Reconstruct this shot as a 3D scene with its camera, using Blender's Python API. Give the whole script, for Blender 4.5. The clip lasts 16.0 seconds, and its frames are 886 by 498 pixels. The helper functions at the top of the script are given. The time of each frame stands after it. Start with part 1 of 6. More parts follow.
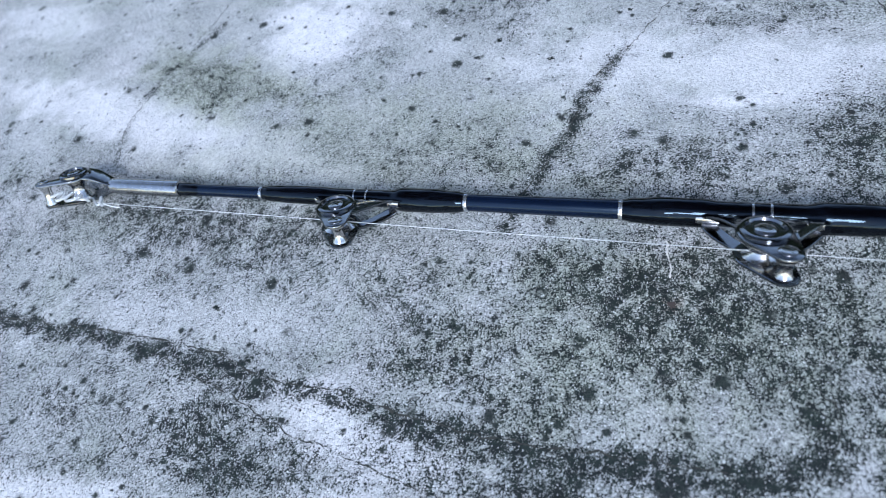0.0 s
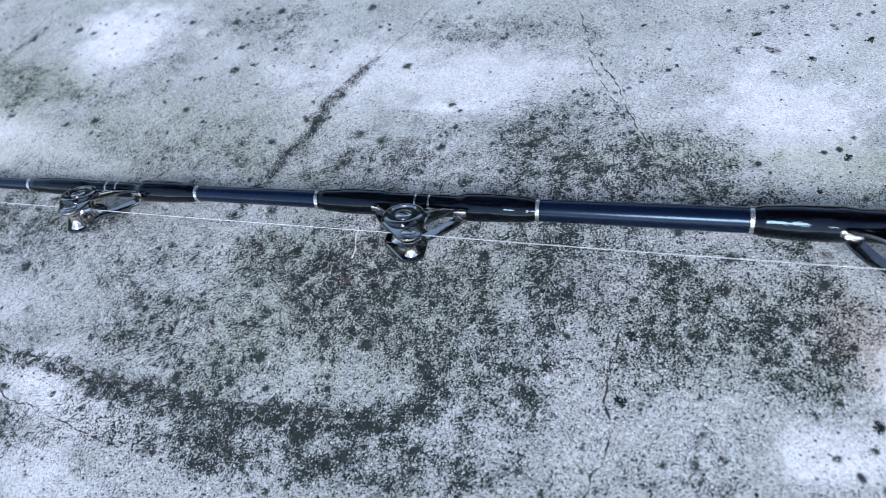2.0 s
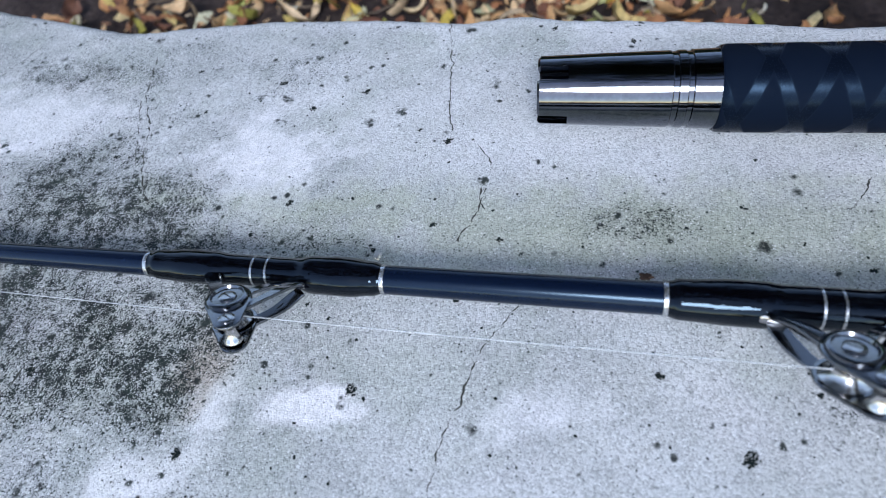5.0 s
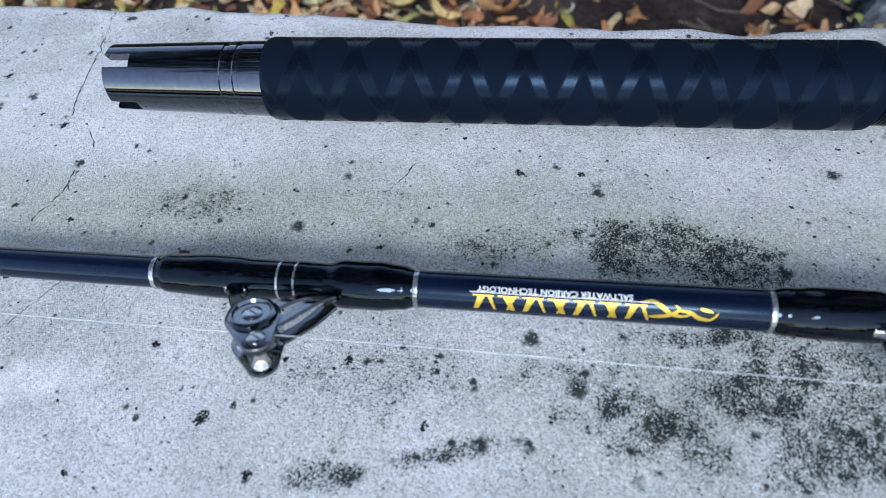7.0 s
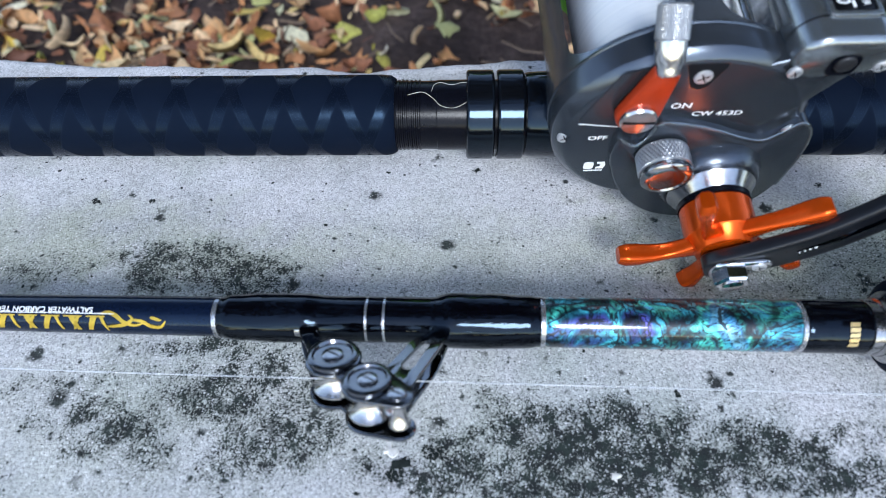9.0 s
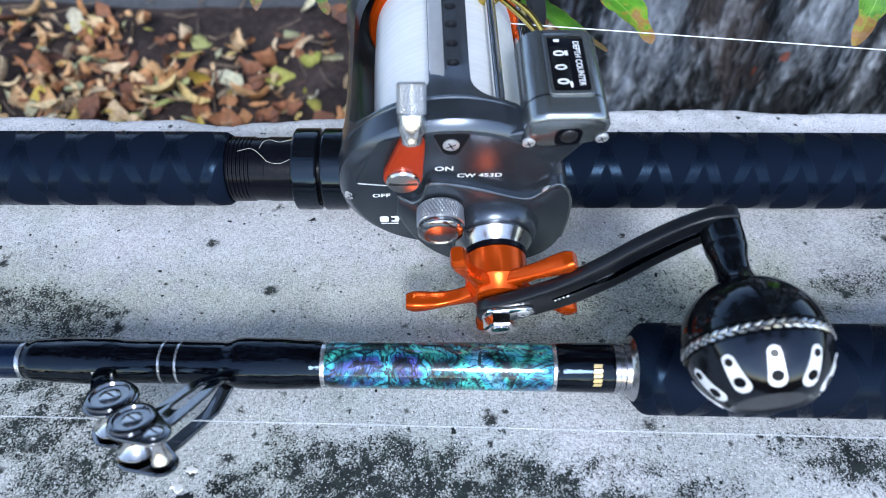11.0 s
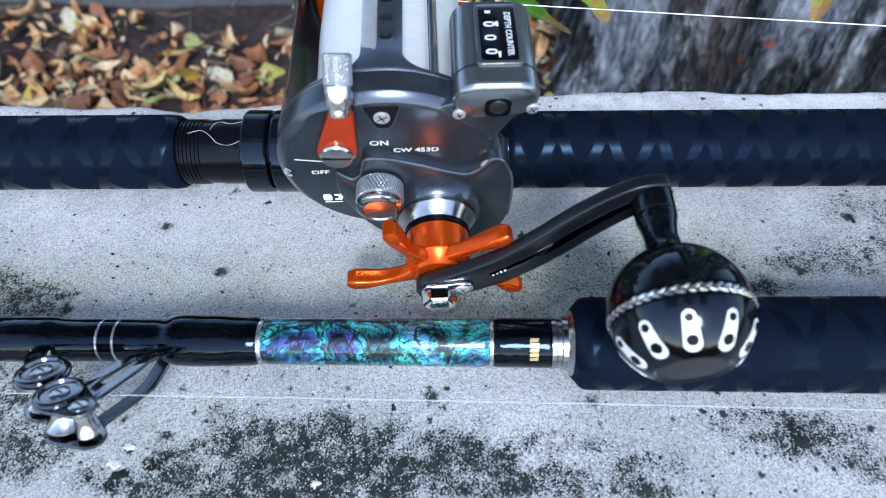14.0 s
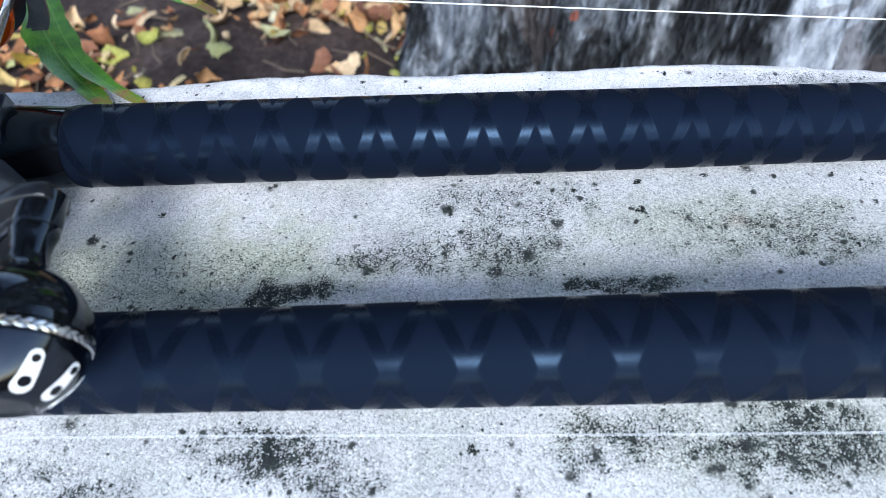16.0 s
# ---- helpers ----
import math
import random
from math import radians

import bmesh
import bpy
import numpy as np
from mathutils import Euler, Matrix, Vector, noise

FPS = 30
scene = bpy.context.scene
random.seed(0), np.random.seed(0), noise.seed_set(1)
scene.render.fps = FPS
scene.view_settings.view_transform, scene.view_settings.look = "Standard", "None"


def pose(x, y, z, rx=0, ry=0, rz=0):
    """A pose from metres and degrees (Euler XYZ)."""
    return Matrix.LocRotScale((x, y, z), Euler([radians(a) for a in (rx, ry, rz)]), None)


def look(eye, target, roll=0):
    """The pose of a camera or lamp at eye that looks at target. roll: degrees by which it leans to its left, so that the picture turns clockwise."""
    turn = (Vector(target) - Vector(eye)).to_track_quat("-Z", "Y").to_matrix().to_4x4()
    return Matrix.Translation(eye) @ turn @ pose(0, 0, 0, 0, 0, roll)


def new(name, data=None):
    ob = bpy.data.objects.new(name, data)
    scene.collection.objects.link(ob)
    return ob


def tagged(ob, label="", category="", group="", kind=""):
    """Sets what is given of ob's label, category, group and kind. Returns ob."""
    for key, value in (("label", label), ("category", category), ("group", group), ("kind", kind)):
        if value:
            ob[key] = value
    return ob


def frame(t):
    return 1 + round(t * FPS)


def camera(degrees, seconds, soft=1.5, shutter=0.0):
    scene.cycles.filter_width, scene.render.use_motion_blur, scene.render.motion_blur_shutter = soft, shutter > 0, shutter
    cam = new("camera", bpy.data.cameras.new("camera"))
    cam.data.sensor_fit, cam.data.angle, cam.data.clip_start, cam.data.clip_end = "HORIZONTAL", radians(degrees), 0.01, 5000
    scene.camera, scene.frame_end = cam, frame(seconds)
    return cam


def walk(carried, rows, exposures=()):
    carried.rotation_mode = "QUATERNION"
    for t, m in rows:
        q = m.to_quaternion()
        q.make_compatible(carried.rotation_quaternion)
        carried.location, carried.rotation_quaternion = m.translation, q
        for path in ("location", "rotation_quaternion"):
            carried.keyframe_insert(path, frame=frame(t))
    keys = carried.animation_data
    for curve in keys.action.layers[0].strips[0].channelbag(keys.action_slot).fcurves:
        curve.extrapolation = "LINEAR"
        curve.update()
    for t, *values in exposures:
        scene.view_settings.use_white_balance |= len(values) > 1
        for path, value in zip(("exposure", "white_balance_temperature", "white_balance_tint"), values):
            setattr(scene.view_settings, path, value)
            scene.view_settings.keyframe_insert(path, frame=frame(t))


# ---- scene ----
EXPO, KELVIN, TINT = 1.68, 7180.0, 14.8
cam = camera(70.0, 16.0, soft=0.45)
cam.data.dof.use_dof = True
cam.data.dof.focus_distance = 0.29
cam.data.dof.aperture_fstop = 9.5
PATH = [
    (0, (0.1256, -0.1559, 0.2271), (0.0403, 0.0062, -0.0105), -22.04),
    (0.5, (0.1407, -0.1588, 0.2305), (0.0564, 0.0034, -0.0074), -21.77),
    (1, (0.1742, -0.1652, 0.2252), (0.0929, -0.0011, -0.0124), -20.65),
    (1.5, (0.2125, -0.1672, 0.2235), (0.1364, -0.0010, -0.0144), -19.23),
    (2, (0.2481, -0.1668, 0.2266), (0.1792, 0.0008, -0.0125), -17.51),
    (2.5, (0.2917, -0.1570, 0.2217), (0.2302, 0.0120, -0.0184), -15.52),
    (3, (0.3286, -0.1529, 0.2198), (0.2718, 0.0176, -0.0205), -13.98),
    (3.2, (0.3431, -0.1517, 0.2203), (0.2878, 0.0187, -0.0203), -13.63),
    (5.3, (0.5058, -0.1409, 0.2192), (0.4585, 0.0318, -0.0215), -12.56),
    (5.5, (0.5261, -0.1413, 0.2192), (0.4821, 0.0315, -0.0220), -11.94),
    (6, (0.5709, -0.1390, 0.2162), (0.5352, 0.0336, -0.0265), -9.94),
    (6.5, (0.6042, -0.1430, 0.2169), (0.5743, 0.0290, -0.0271), -8.23),
    (7, (0.6482, -0.1437, 0.2133), (0.6221, 0.0277, -0.0315), -6.78),
    (7.5, (0.6862, -0.1505, 0.2114), (0.6628, 0.0226, -0.0325), -6.21),
    (8, (0.7325, -0.1532, 0.2160), (0.7147, 0.0222, -0.0267), -5.46),
    (8.5, (0.7867, -0.1571, 0.2179), (0.7746, 0.0235, -0.0213), -4.56),
    (9, (0.8250, -0.1605, 0.2165), (0.8215, 0.0261, -0.0184), -2.70),
    (9.5, (0.8590, -0.1653, 0.2200), (0.8610, 0.0245, -0.0123), -1.37),
    (10, (0.8817, -0.1710, 0.2186), (0.8898, 0.0216, -0.0112), 0.25),
    (10.2, (0.8863, -0.1720, 0.2209), (0.8955, 0.0217, -0.0079), 0.56),
    (12.3, (0.9037, -0.1713, 0.2492), (0.9072, 0.0357, 0.0321), -1.32),
    (12.5, (0.9026, -0.1719, 0.2483), (0.9061, 0.0359, 0.0319), -1.20),
    (13, (0.9030, -0.1742, 0.2477), (0.9068, 0.0326, 0.0305), -1.04),
    (13.5, (0.9067, -0.1786, 0.2377), (0.9108, 0.0246, 0.0170), -1.04),
    (14, (0.9254, -0.1793, 0.2276), (0.9284, 0.0199, 0.0033), -1.48),
    (14.5, (0.9731, -0.1750, 0.2222), (0.9743, 0.0202, -0.0055), -2.40),
    (15, (1.0228, -0.1670, 0.2201), (1.0254, 0.0262, -0.0095), -2.66),
    (15.5, (1.0701, -0.1611, 0.2136), (1.0755, 0.0293, -0.0181), -2.42),
    (16, (1.1179, -0.1667, 0.2168), (1.1265, 0.0231, -0.0154), -1.80),
]
walk(cam, [(t, look(eye, target, roll)) for t, eye, target, roll in PATH], exposures=[(0.0, EXPO - 0.3, KELVIN + 50, TINT - 1), (3.0, EXPO - 0.28, KELVIN + 350, TINT + 1.2), (5.5, EXPO - 0.4, KELVIN + 300, TINT), (8.0, EXPO - 0.24, KELVIN + 300, TINT), (10.0, EXPO - 0.10, KELVIN + 150, TINT), (12.5, EXPO, KELVIN, TINT), (13.5, EXPO - 0.06, KELVIN, TINT), (14.7, EXPO - 0.02, KELVIN + 100, TINT), (15.4, EXPO + 0.18, KELVIN + 450, TINT - 0.5), (16.0, EXPO + 0.38, KELVIN + 550, TINT - 0.5)])

# ---- world and sun ----
world = bpy.data.worlds.new("world")
scene.world = world
world.use_nodes = True
wn = world.node_tree.nodes
sky = wn.new("ShaderNodeTexSky")
sky.sky_type = "NISHITA"
sky.sun_disc = False
sky.sun_elevation = radians(39)
sky.dust_density = 0.25
sky.ozone_density = 1.5
sky.sun_rotation = radians(178)
wn["Background"].inputs["Strength"].default_value = 0.15
world.node_tree.links.new(sky.outputs["Color"], wn["Background"].inputs["Color"])

sun_data = bpy.data.lights.new("sun", "SUN")
sun_data.energy = 1.2
sun_data.angle = radians(17)
sun_data.color = (0.68, 0.83, 1.0)
sun_lamp = new("sun", sun_data)
sun_lamp.matrix_world = look((0.6, -1.7, 1.45), (0.5, 0, 0))


# ---- materials ----
class Nodes:
    """A short hand for building one node material."""

    def __init__(self, name):
        self.mat = bpy.data.materials.new(name)
        self.mat.use_nodes = True
        self.tree = self.mat.node_tree
        self.bsdf = self.tree.nodes["Principled BSDF"]
        self.coord = self.tree.nodes.new("ShaderNodeTexCoord")

    def add(self, kind, **values):
        node = self.tree.nodes.new(kind)
        for key, value in values.items():
            if key == "operation":
                node.operation = value
            elif key == "blend_type":
                node.blend_type = value
            elif key == "data_type":
                node.data_type = value
            elif key == "feature":
                node.feature = value
            elif key == "attribute_name":
                node.attribute_name = value
        return node

    def link(self, a, b):
        self.tree.links.new(a, b)

    def noise(self, scale, detail=4.0, rough=0.55, vector=None, distort=0.0):
        node = self.add("ShaderNodeTexNoise")
        node.inputs["Scale"].default_value = scale
        node.inputs["Detail"].default_value = detail
        node.inputs["Roughness"].default_value = rough
        node.inputs["Distortion"].default_value = distort
        self.link(vector or self.coord.outputs["Object"], node.inputs["Vector"])
        return node.outputs["Fac"]

    def ramp(self, fac, stops):
        node = self.add("ShaderNodeValToRGB")
        ramp = node.color_ramp
        while len(ramp.elements) < len(stops):
            ramp.elements.new(0.5)
        for element, (pos, col) in zip(ramp.elements, stops):
            element.position = pos
            element.color = (*col, 1) if isinstance(col, tuple) else (col, col, col, 1)
        self.link(fac, node.inputs["Fac"])
        return node.outputs["Color"]

    def mix(self, fac, a, b, blend="MIX"):
        node = self.add("ShaderNodeMix", data_type="RGBA")
        node.blend_type = blend
        for socket, value in ((node.inputs[0], fac), (node.inputs[6], a), (node.inputs[7], b)):
            if isinstance(value, (int, float)):
                socket.default_value = value
            elif isinstance(value, tuple):
                socket.default_value = (*value, 1)
            else:
                self.link(value, socket)
        return node.outputs[2]

    def math(self, op, a, b=0.0, c=0.0):
        node = self.add("ShaderNodeMath", operation=op)
        for socket, value in zip(node.inputs, (a, b, c)):
            if isinstance(value, (int, float)):
                socket.default_value = value
            else:
                self.link(value, socket)
        return node.outputs[0]

    def bump(self, height, strength=0.3, distance=0.001):
        node = self.add("ShaderNodeBump")
        node.inputs["Strength"].default_value = strength
        node.inputs["Distance"].default_value = distance
        self.link(height, node.inputs["Height"])
        self.link(node.outputs["Normal"], self.bsdf.inputs["Normal"])

    def set(self, **values):
        for key, value in values.items():
            socket = self.bsdf.inputs[{"color": "Base Color", "rough": "Roughness", "metal": "Metallic", "coat": "Coat Weight", "coat_rough": "Coat Roughness", "ior": "IOR", "alpha": "Alpha", "spec": "Specular IOR Level", "tint": "Specular Tint", "trans": "Transmission Weight"}[key]]
            if isinstance(value, (int, float)):
                socket.default_value = value
            elif isinstance(value, tuple):
                socket.default_value = (*value, 1)
            else:
                self.link(value, socket)
        return self


def plain(name, color, rough=0.4, metal=0.0, vary=0.12, scale=400.0, bump=0.0, coat=0.0, rough_vary=0.08, spec=0.5, tint=(1, 1, 1)):
    """A paint, metal or plastic with grain and light wear at two scales."""
    m = Nodes(name)
    fine, broad = m.noise(scale, 3), m.noise(scale * 0.07, 4)
    both = m.math("ADD", m.math("MULTIPLY", fine, 0.5), m.math("MULTIPLY", broad, 0.5))
    low = tuple(c * (1 - vary) for c in color)
    high = tuple(min(1, c * (1 + vary)) for c in color)
    m.set(color=m.ramp(both, [(0.3, low), (0.7, high)]), metal=metal, coat=coat, spec=spec, coat_rough=0.03, tint=tint)
    m.set(rough=m.math("ADD", m.math("MULTIPLY", m.math("SUBTRACT", both, 0.5), rough_vary * 2), rough))
    if bump:
        m.bump(fine, bump, 0.0003)
    return m.mat


def make_concrete():
    m = Nodes("weathered_concrete")
    a = m.add("ShaderNodeAttribute", attribute_name="stain")
    sep = m.add("ShaderNodeSeparateColor")
    m.link(a.outputs["Color"], sep.inputs[0])
    stain, green, bloom, rust = sep.outputs[0], sep.outputs[1], sep.outputs[2], a.outputs["Alpha"]
    clamp = lambda v, top=1.0: m.math("MINIMUM", m.math("MAXIMUM", v, 0.0), top)
    step = lambda v, lo, hi: clamp(m.math("DIVIDE", m.math("SUBTRACT", v, lo), hi - lo))

    def sand_grains(scale, wander):
        """Sand grains set in the cement: two random numbers a grain, and the distance from its middle."""
        warp = m.add("ShaderNodeMix", data_type="RGBA")
        warp.inputs[0].default_value = wander
        ragged = m.add("ShaderNodeTexNoise")
        ragged.inputs["Scale"].default_value = scale * 0.8
        m.link(m.coord.outputs["Object"], ragged.inputs["Vector"])
        m.link(m.coord.outputs["Object"], warp.inputs[6])
        m.link(ragged.outputs["Color"], warp.inputs[7])
        cell = m.add("ShaderNodeTexVoronoi")
        cell.voronoi_dimensions = "2D"
        cell.inputs["Scale"].default_value = scale
        m.link(warp.outputs[2], cell.inputs["Vector"])
        tint = m.add("ShaderNodeSeparateColor")
        m.link(cell.outputs["Color"], tint.inputs[0])
        return tint.outputs[0], tint.outputs[1], cell.outputs["Distance"]

    one, two, middle = sand_grains(1350, 0.0011)
    small, _, small_middle = sand_grains(2500, 0.0006)
    grit = m.noise(980, 3, 0.7)
    cloud = m.noise(20, 5, 0.6)
    mottle = m.noise(95, 6, 0.7)
    broad = m.noise(34, 4, 0.6)
    clump = m.noise(210, 4, 0.65, distort=0.4)
    # the stain breaks up into colonies the size of a thumbnail and of a lentil
    colony = m.math("ADD", m.math("MULTIPLY", step(mottle, 0.38, 0.66), 0.80), m.math("MULTIPLY", step(clump, 0.40, 0.66), 0.85))
    dark = m.math("MULTIPLY", stain, m.math("ADD", 0.22, m.math("MULTIPLY", colony, 0.95)))
    dark = m.math("ADD", dark, m.math("MULTIPLY", m.math("SUBTRACT", broad, 0.5), 0.5))
    base = m.ramp(cloud, [(0.3, (0.46, 0.465, 0.46)), (0.5, (0.58, 0.58, 0.575)), (0.72, (0.71, 0.70, 0.705))])
    # faint patches of algae and of pinkish lime the size of a palm
    base = m.mix(m.math("MULTIPLY", step(m.noise(15, 4, 0.6, distort=0.4), 0.50, 0.66), 0.5), base, (0.44, 0.475, 0.42))
    base = m.mix(m.math("MULTIPLY", step(m.noise(11, 4, 0.6, distort=0.5), 0.54, 0.70), 0.4), base, (0.72, 0.67, 0.69))
    base = m.mix(clamp(m.math("MULTIPLY", bloom, m.math("ADD", 0.25, m.math("MULTIPLY", mottle, 1.4)))), base, (0.90, 0.865, 0.885))
    base = m.mix(clamp(m.math("MULTIPLY", green, m.math("ADD", 0.35, m.math("MULTIPLY", broad, 1.1)))), base, (0.47, 0.49, 0.40))
    base = m.mix(clamp(m.math("MULTIPLY", rust, m.math("ADD", 0.1, mottle))), base, (0.52, 0.36, 0.27))
    # each grain has its own grey, the cement between lies lower and darker
    grey = m.math("ADD", m.math("ADD", 0.56, m.math("MULTIPLY", m.math("POWER", one, 1.5), 0.68)), m.math("MULTIPLY", m.math("SUBTRACT", small, 0.5), 0.42))
    joint = m.math("ADD", m.math("MULTIPLY", step(middle, 0.34, 0.66), 0.55), m.math("MULTIPLY", step(small_middle, 0.4, 0.7), 0.3))
    # worn clean concrete is smoother than the weathered part
    worn = m.math("ADD", 0.86, m.math("MULTIPLY", clamp(stain), 0.34))
    grey = m.math("ADD", 0.86, m.math("MULTIPLY", m.math("SUBTRACT", grey, 0.82), worn))
    grey = m.math("MULTIPLY", grey, m.math("SUBTRACT", 1.10, m.math("MULTIPLY", joint, m.math("ADD", 0.18, m.math("MULTIPLY", clamp(stain), 0.4)))))
    speck = m.ramp(clamp(grey, 2.0), [(0.0, 0.0), (1.0, 1.0)])
    base = m.mix(m.math("SUBTRACT", 1.0, m.math("MULTIPLY", bloom, 0.45)), base, speck, "MULTIPLY")
    film = m.mix(clamp(m.math("MULTIPLY", dark, 0.26), 0.50), base, m.mix(green, (0.070, 0.098, 0.108), (0.072, 0.115, 0.086)))
    # mould sits in the joints between the grains: the darker the stain, the wider the black net
    pores = m.math("ADD", m.math("ADD", m.math("MULTIPLY", middle, 0.55), m.math("MULTIPLY", small_middle, 0.36)), m.math("MULTIPLY", m.math("SUBTRACT", grit, 0.5), 0.95))
    pores = m.math("ADD", pores, m.math("MULTIPLY", m.math("SUBTRACT", m.noise(2200, 2, 0.5), 0.5), 0.45))
    pores = m.math("ADD", pores, m.math("MULTIPLY", m.math("SUBTRACT", two, 0.5), -0.30))
    edge = m.math("SUBTRACT", m.math("SUBTRACT", 0.73, m.math("MULTIPLY", clamp(stain), 0.10)), m.math("MULTIPLY", dark, 0.35))
    over = clamp(m.math("MULTIPLY", m.math("SUBTRACT", pores, edge), 13.0), 0.97)
    # round lichen spots of two sizes, soft and ragged at the rim
    for scale, least, size, gap, pull in ((62.0, 0.60, 0.26, 0.16, 0.55), (150.0, 0.68, 0.30, 0.18, 0.46), (330.0, 0.76, 0.32, 0.20, 0.34)):
        wander = m.add("ShaderNodeMix", data_type="RGBA")
        wander.inputs[0].default_value = 0.0045 if scale < 100 else 0.0024
        m.link(m.coord.outputs["Object"], wander.inputs[6])
        ragged = m.add("ShaderNodeTexNoise")
        ragged.inputs["Scale"].default_value = 420.0
        m.link(m.coord.outputs["Object"], ragged.inputs["Vector"])
        m.link(ragged.outputs["Color"], wander.inputs[7])
        cell = m.add("ShaderNodeTexVoronoi")
        cell.inputs["Scale"].default_value = scale
        m.link(wander.outputs[2], cell.inputs["Vector"])
        tint = m.add("ShaderNodeSeparateColor")
        m.link(cell.outputs["Color"], tint.inputs[0])
        rarity = m.math("SUBTRACT", m.math("ADD", tint.outputs[0], m.math("ADD", m.math("MULTIPLY", m.math("SUBTRACT", broad, 0.5), 0.9), m.math("MULTIPLY", m.math("SUBTRACT", mottle, 0.5), 1.3))), m.math("SUBTRACT", least, m.math("MULTIPLY", dark, pull)))
        radius = m.math("MULTIPLY", clamp(m.math("MULTIPLY", rarity, 3.0)), size)
        spot = clamp(m.math("DIVIDE", m.math("SUBTRACT", radius, cell.outputs["Distance"]), gap))
        spot = clamp(m.math("MULTIPLY", spot, m.math("ADD", 0.25, m.math("MULTIPLY", grit, 1.9))), 0.95)
        over = m.math("MAXIMUM", over, spot)
    color = m.mix(over, film, m.ramp(m.noise(200, 2), [(0.4, (0.006, 0.009, 0.010)), (0.65, (0.015, 0.026, 0.022))]))
    glint = m.math("MULTIPLY", m.math("GREATER_THAN", one, 0.93), m.math("LESS_THAN", middle, 0.30))
    color = m.mix(m.math("MULTIPLY", glint, 0.75), color, (0.88, 0.88, 0.88))
    m.set(color=color, rough=0.85, spec=0.35)
    m.bump(m.math("SUBTRACT", m.math("MULTIPLY", grit, 0.5), m.math("ADD", m.math("MULTIPLY", middle, 0.9), m.math("MULTIPLY", small_middle, 0.4))), 0.34, 0.0006)
    return m.mat


def make_grip(name, pitch, strands, turn, start=0.0, gloss=0.13):
    """Black shrink-tube grip: matt rubber with crossing glossier bands. Its object's x runs along the rod."""
    m = Nodes(name)
    sep = m.add("ShaderNodeSeparateXYZ")
    m.link(m.coord.outputs["Object"], sep.inputs[0])
    angle = m.math("ARCTAN2", sep.outputs[1], sep.outputs[2])
    along = m.math("DIVIDE", m.math("SUBTRACT", sep.outputs[0], start), pitch)
    around = m.math("MULTIPLY", m.math("ADD", angle, turn), strands / math.tau)
    bands = None
    for sign in (1.0, -1.0):
        wave = m.math("PINGPONG", m.math("ADD", along, m.math("MULTIPLY", around, sign)), 0.5)
        # half-width of a band, with soft shoulders
        band = m.math("MINIMUM", m.math("MAXIMUM", m.math("MULTIPLY", m.math("SUBTRACT", 0.135, wave), 26.0), 0.0), 1.0)
        bands = band if bands is None else m.math("MAXIMUM", bands, band)
    fine = m.noise(1500, 3, 0.6)
    scuff = m.noise(45, 4, 0.6)
    col = m.mix(bands, (0.0034, 0.0064, 0.0142), (0.0025, 0.0048, 0.0106))
    col = m.mix(m.math("MULTIPLY", m.math("GREATER_THAN", scuff, 0.62), 0.25), col, (0.007, 0.010, 0.018))
    m.set(color=col, spec=m.math("ADD", 0.08, m.math("MULTIPLY", bands, gloss)), tint=(0.34, 0.62, 1.0))
    m.set(rough=m.math("SUBTRACT", m.math("ADD", 0.62, m.math("MULTIPLY", fine, 0.16)), m.math("MULTIPLY", bands, 0.44)))
    m.bump(m.math("SUBTRACT", m.math("MULTIPLY", fine, 0.3), m.math("MULTIPLY", bands, 0.25)), 0.25, 0.0004)
    return m.mat


def make_abalone():
    """Shell laminate: nacre in blues and greens under thin dark growth lines that curl round each other."""
    m = Nodes("abalone_shell_inlay")
    flow = m.noise(30, 3, 0.55, distort=2.2)
    hue = m.noise(44, 3, 0.55, distort=1.2)
    shade = m.noise(70, 4, 0.62, distort=1.6)
    col = m.ramp(hue, [(0.34, (0.05, 0.05, 0.24)), (0.41, (0.008, 0.10, 0.20)), (0.47, (0.02, 0.34, 0.42)), (0.52, (0.008, 0.10, 0.13)), (0.57, (0.03, 0.44, 0.34)), (0.62, (0.02, 0.17, 0.33)), (0.70, (0.25, 0.62, 0.68))])
    col = m.mix(1.0, col, m.ramp(shade, [(0.36, 0.03), (0.45, 0.45), (0.54, 1.15), (0.64, 2.0)]), "MULTIPLY")
    wave = m.math("PINGPONG", m.math("MULTIPLY", flow, 17.0), 0.5)
    lines = m.ramp(wave, [(0.07, 1.0), (0.16, 0.0)])
    heavy = m.math("LESS_THAN", m.math("PINGPONG", m.math("MULTIPLY", hue, 6.0), 0.5), 0.06)
    col = m.mix(m.math("MULTIPLY", m.math("MAXIMUM", lines, heavy), 0.93), col, (0.003, 0.005, 0.010))
    m.set(color=col, rough=m.math("ADD", 0.22, m.math("MULTIPLY", shade, 0.2)), metal=0.5, coat=0.7, coat_rough=0.02)
    m.bump(shade, 0.5, 0.0008)
    return m.mat


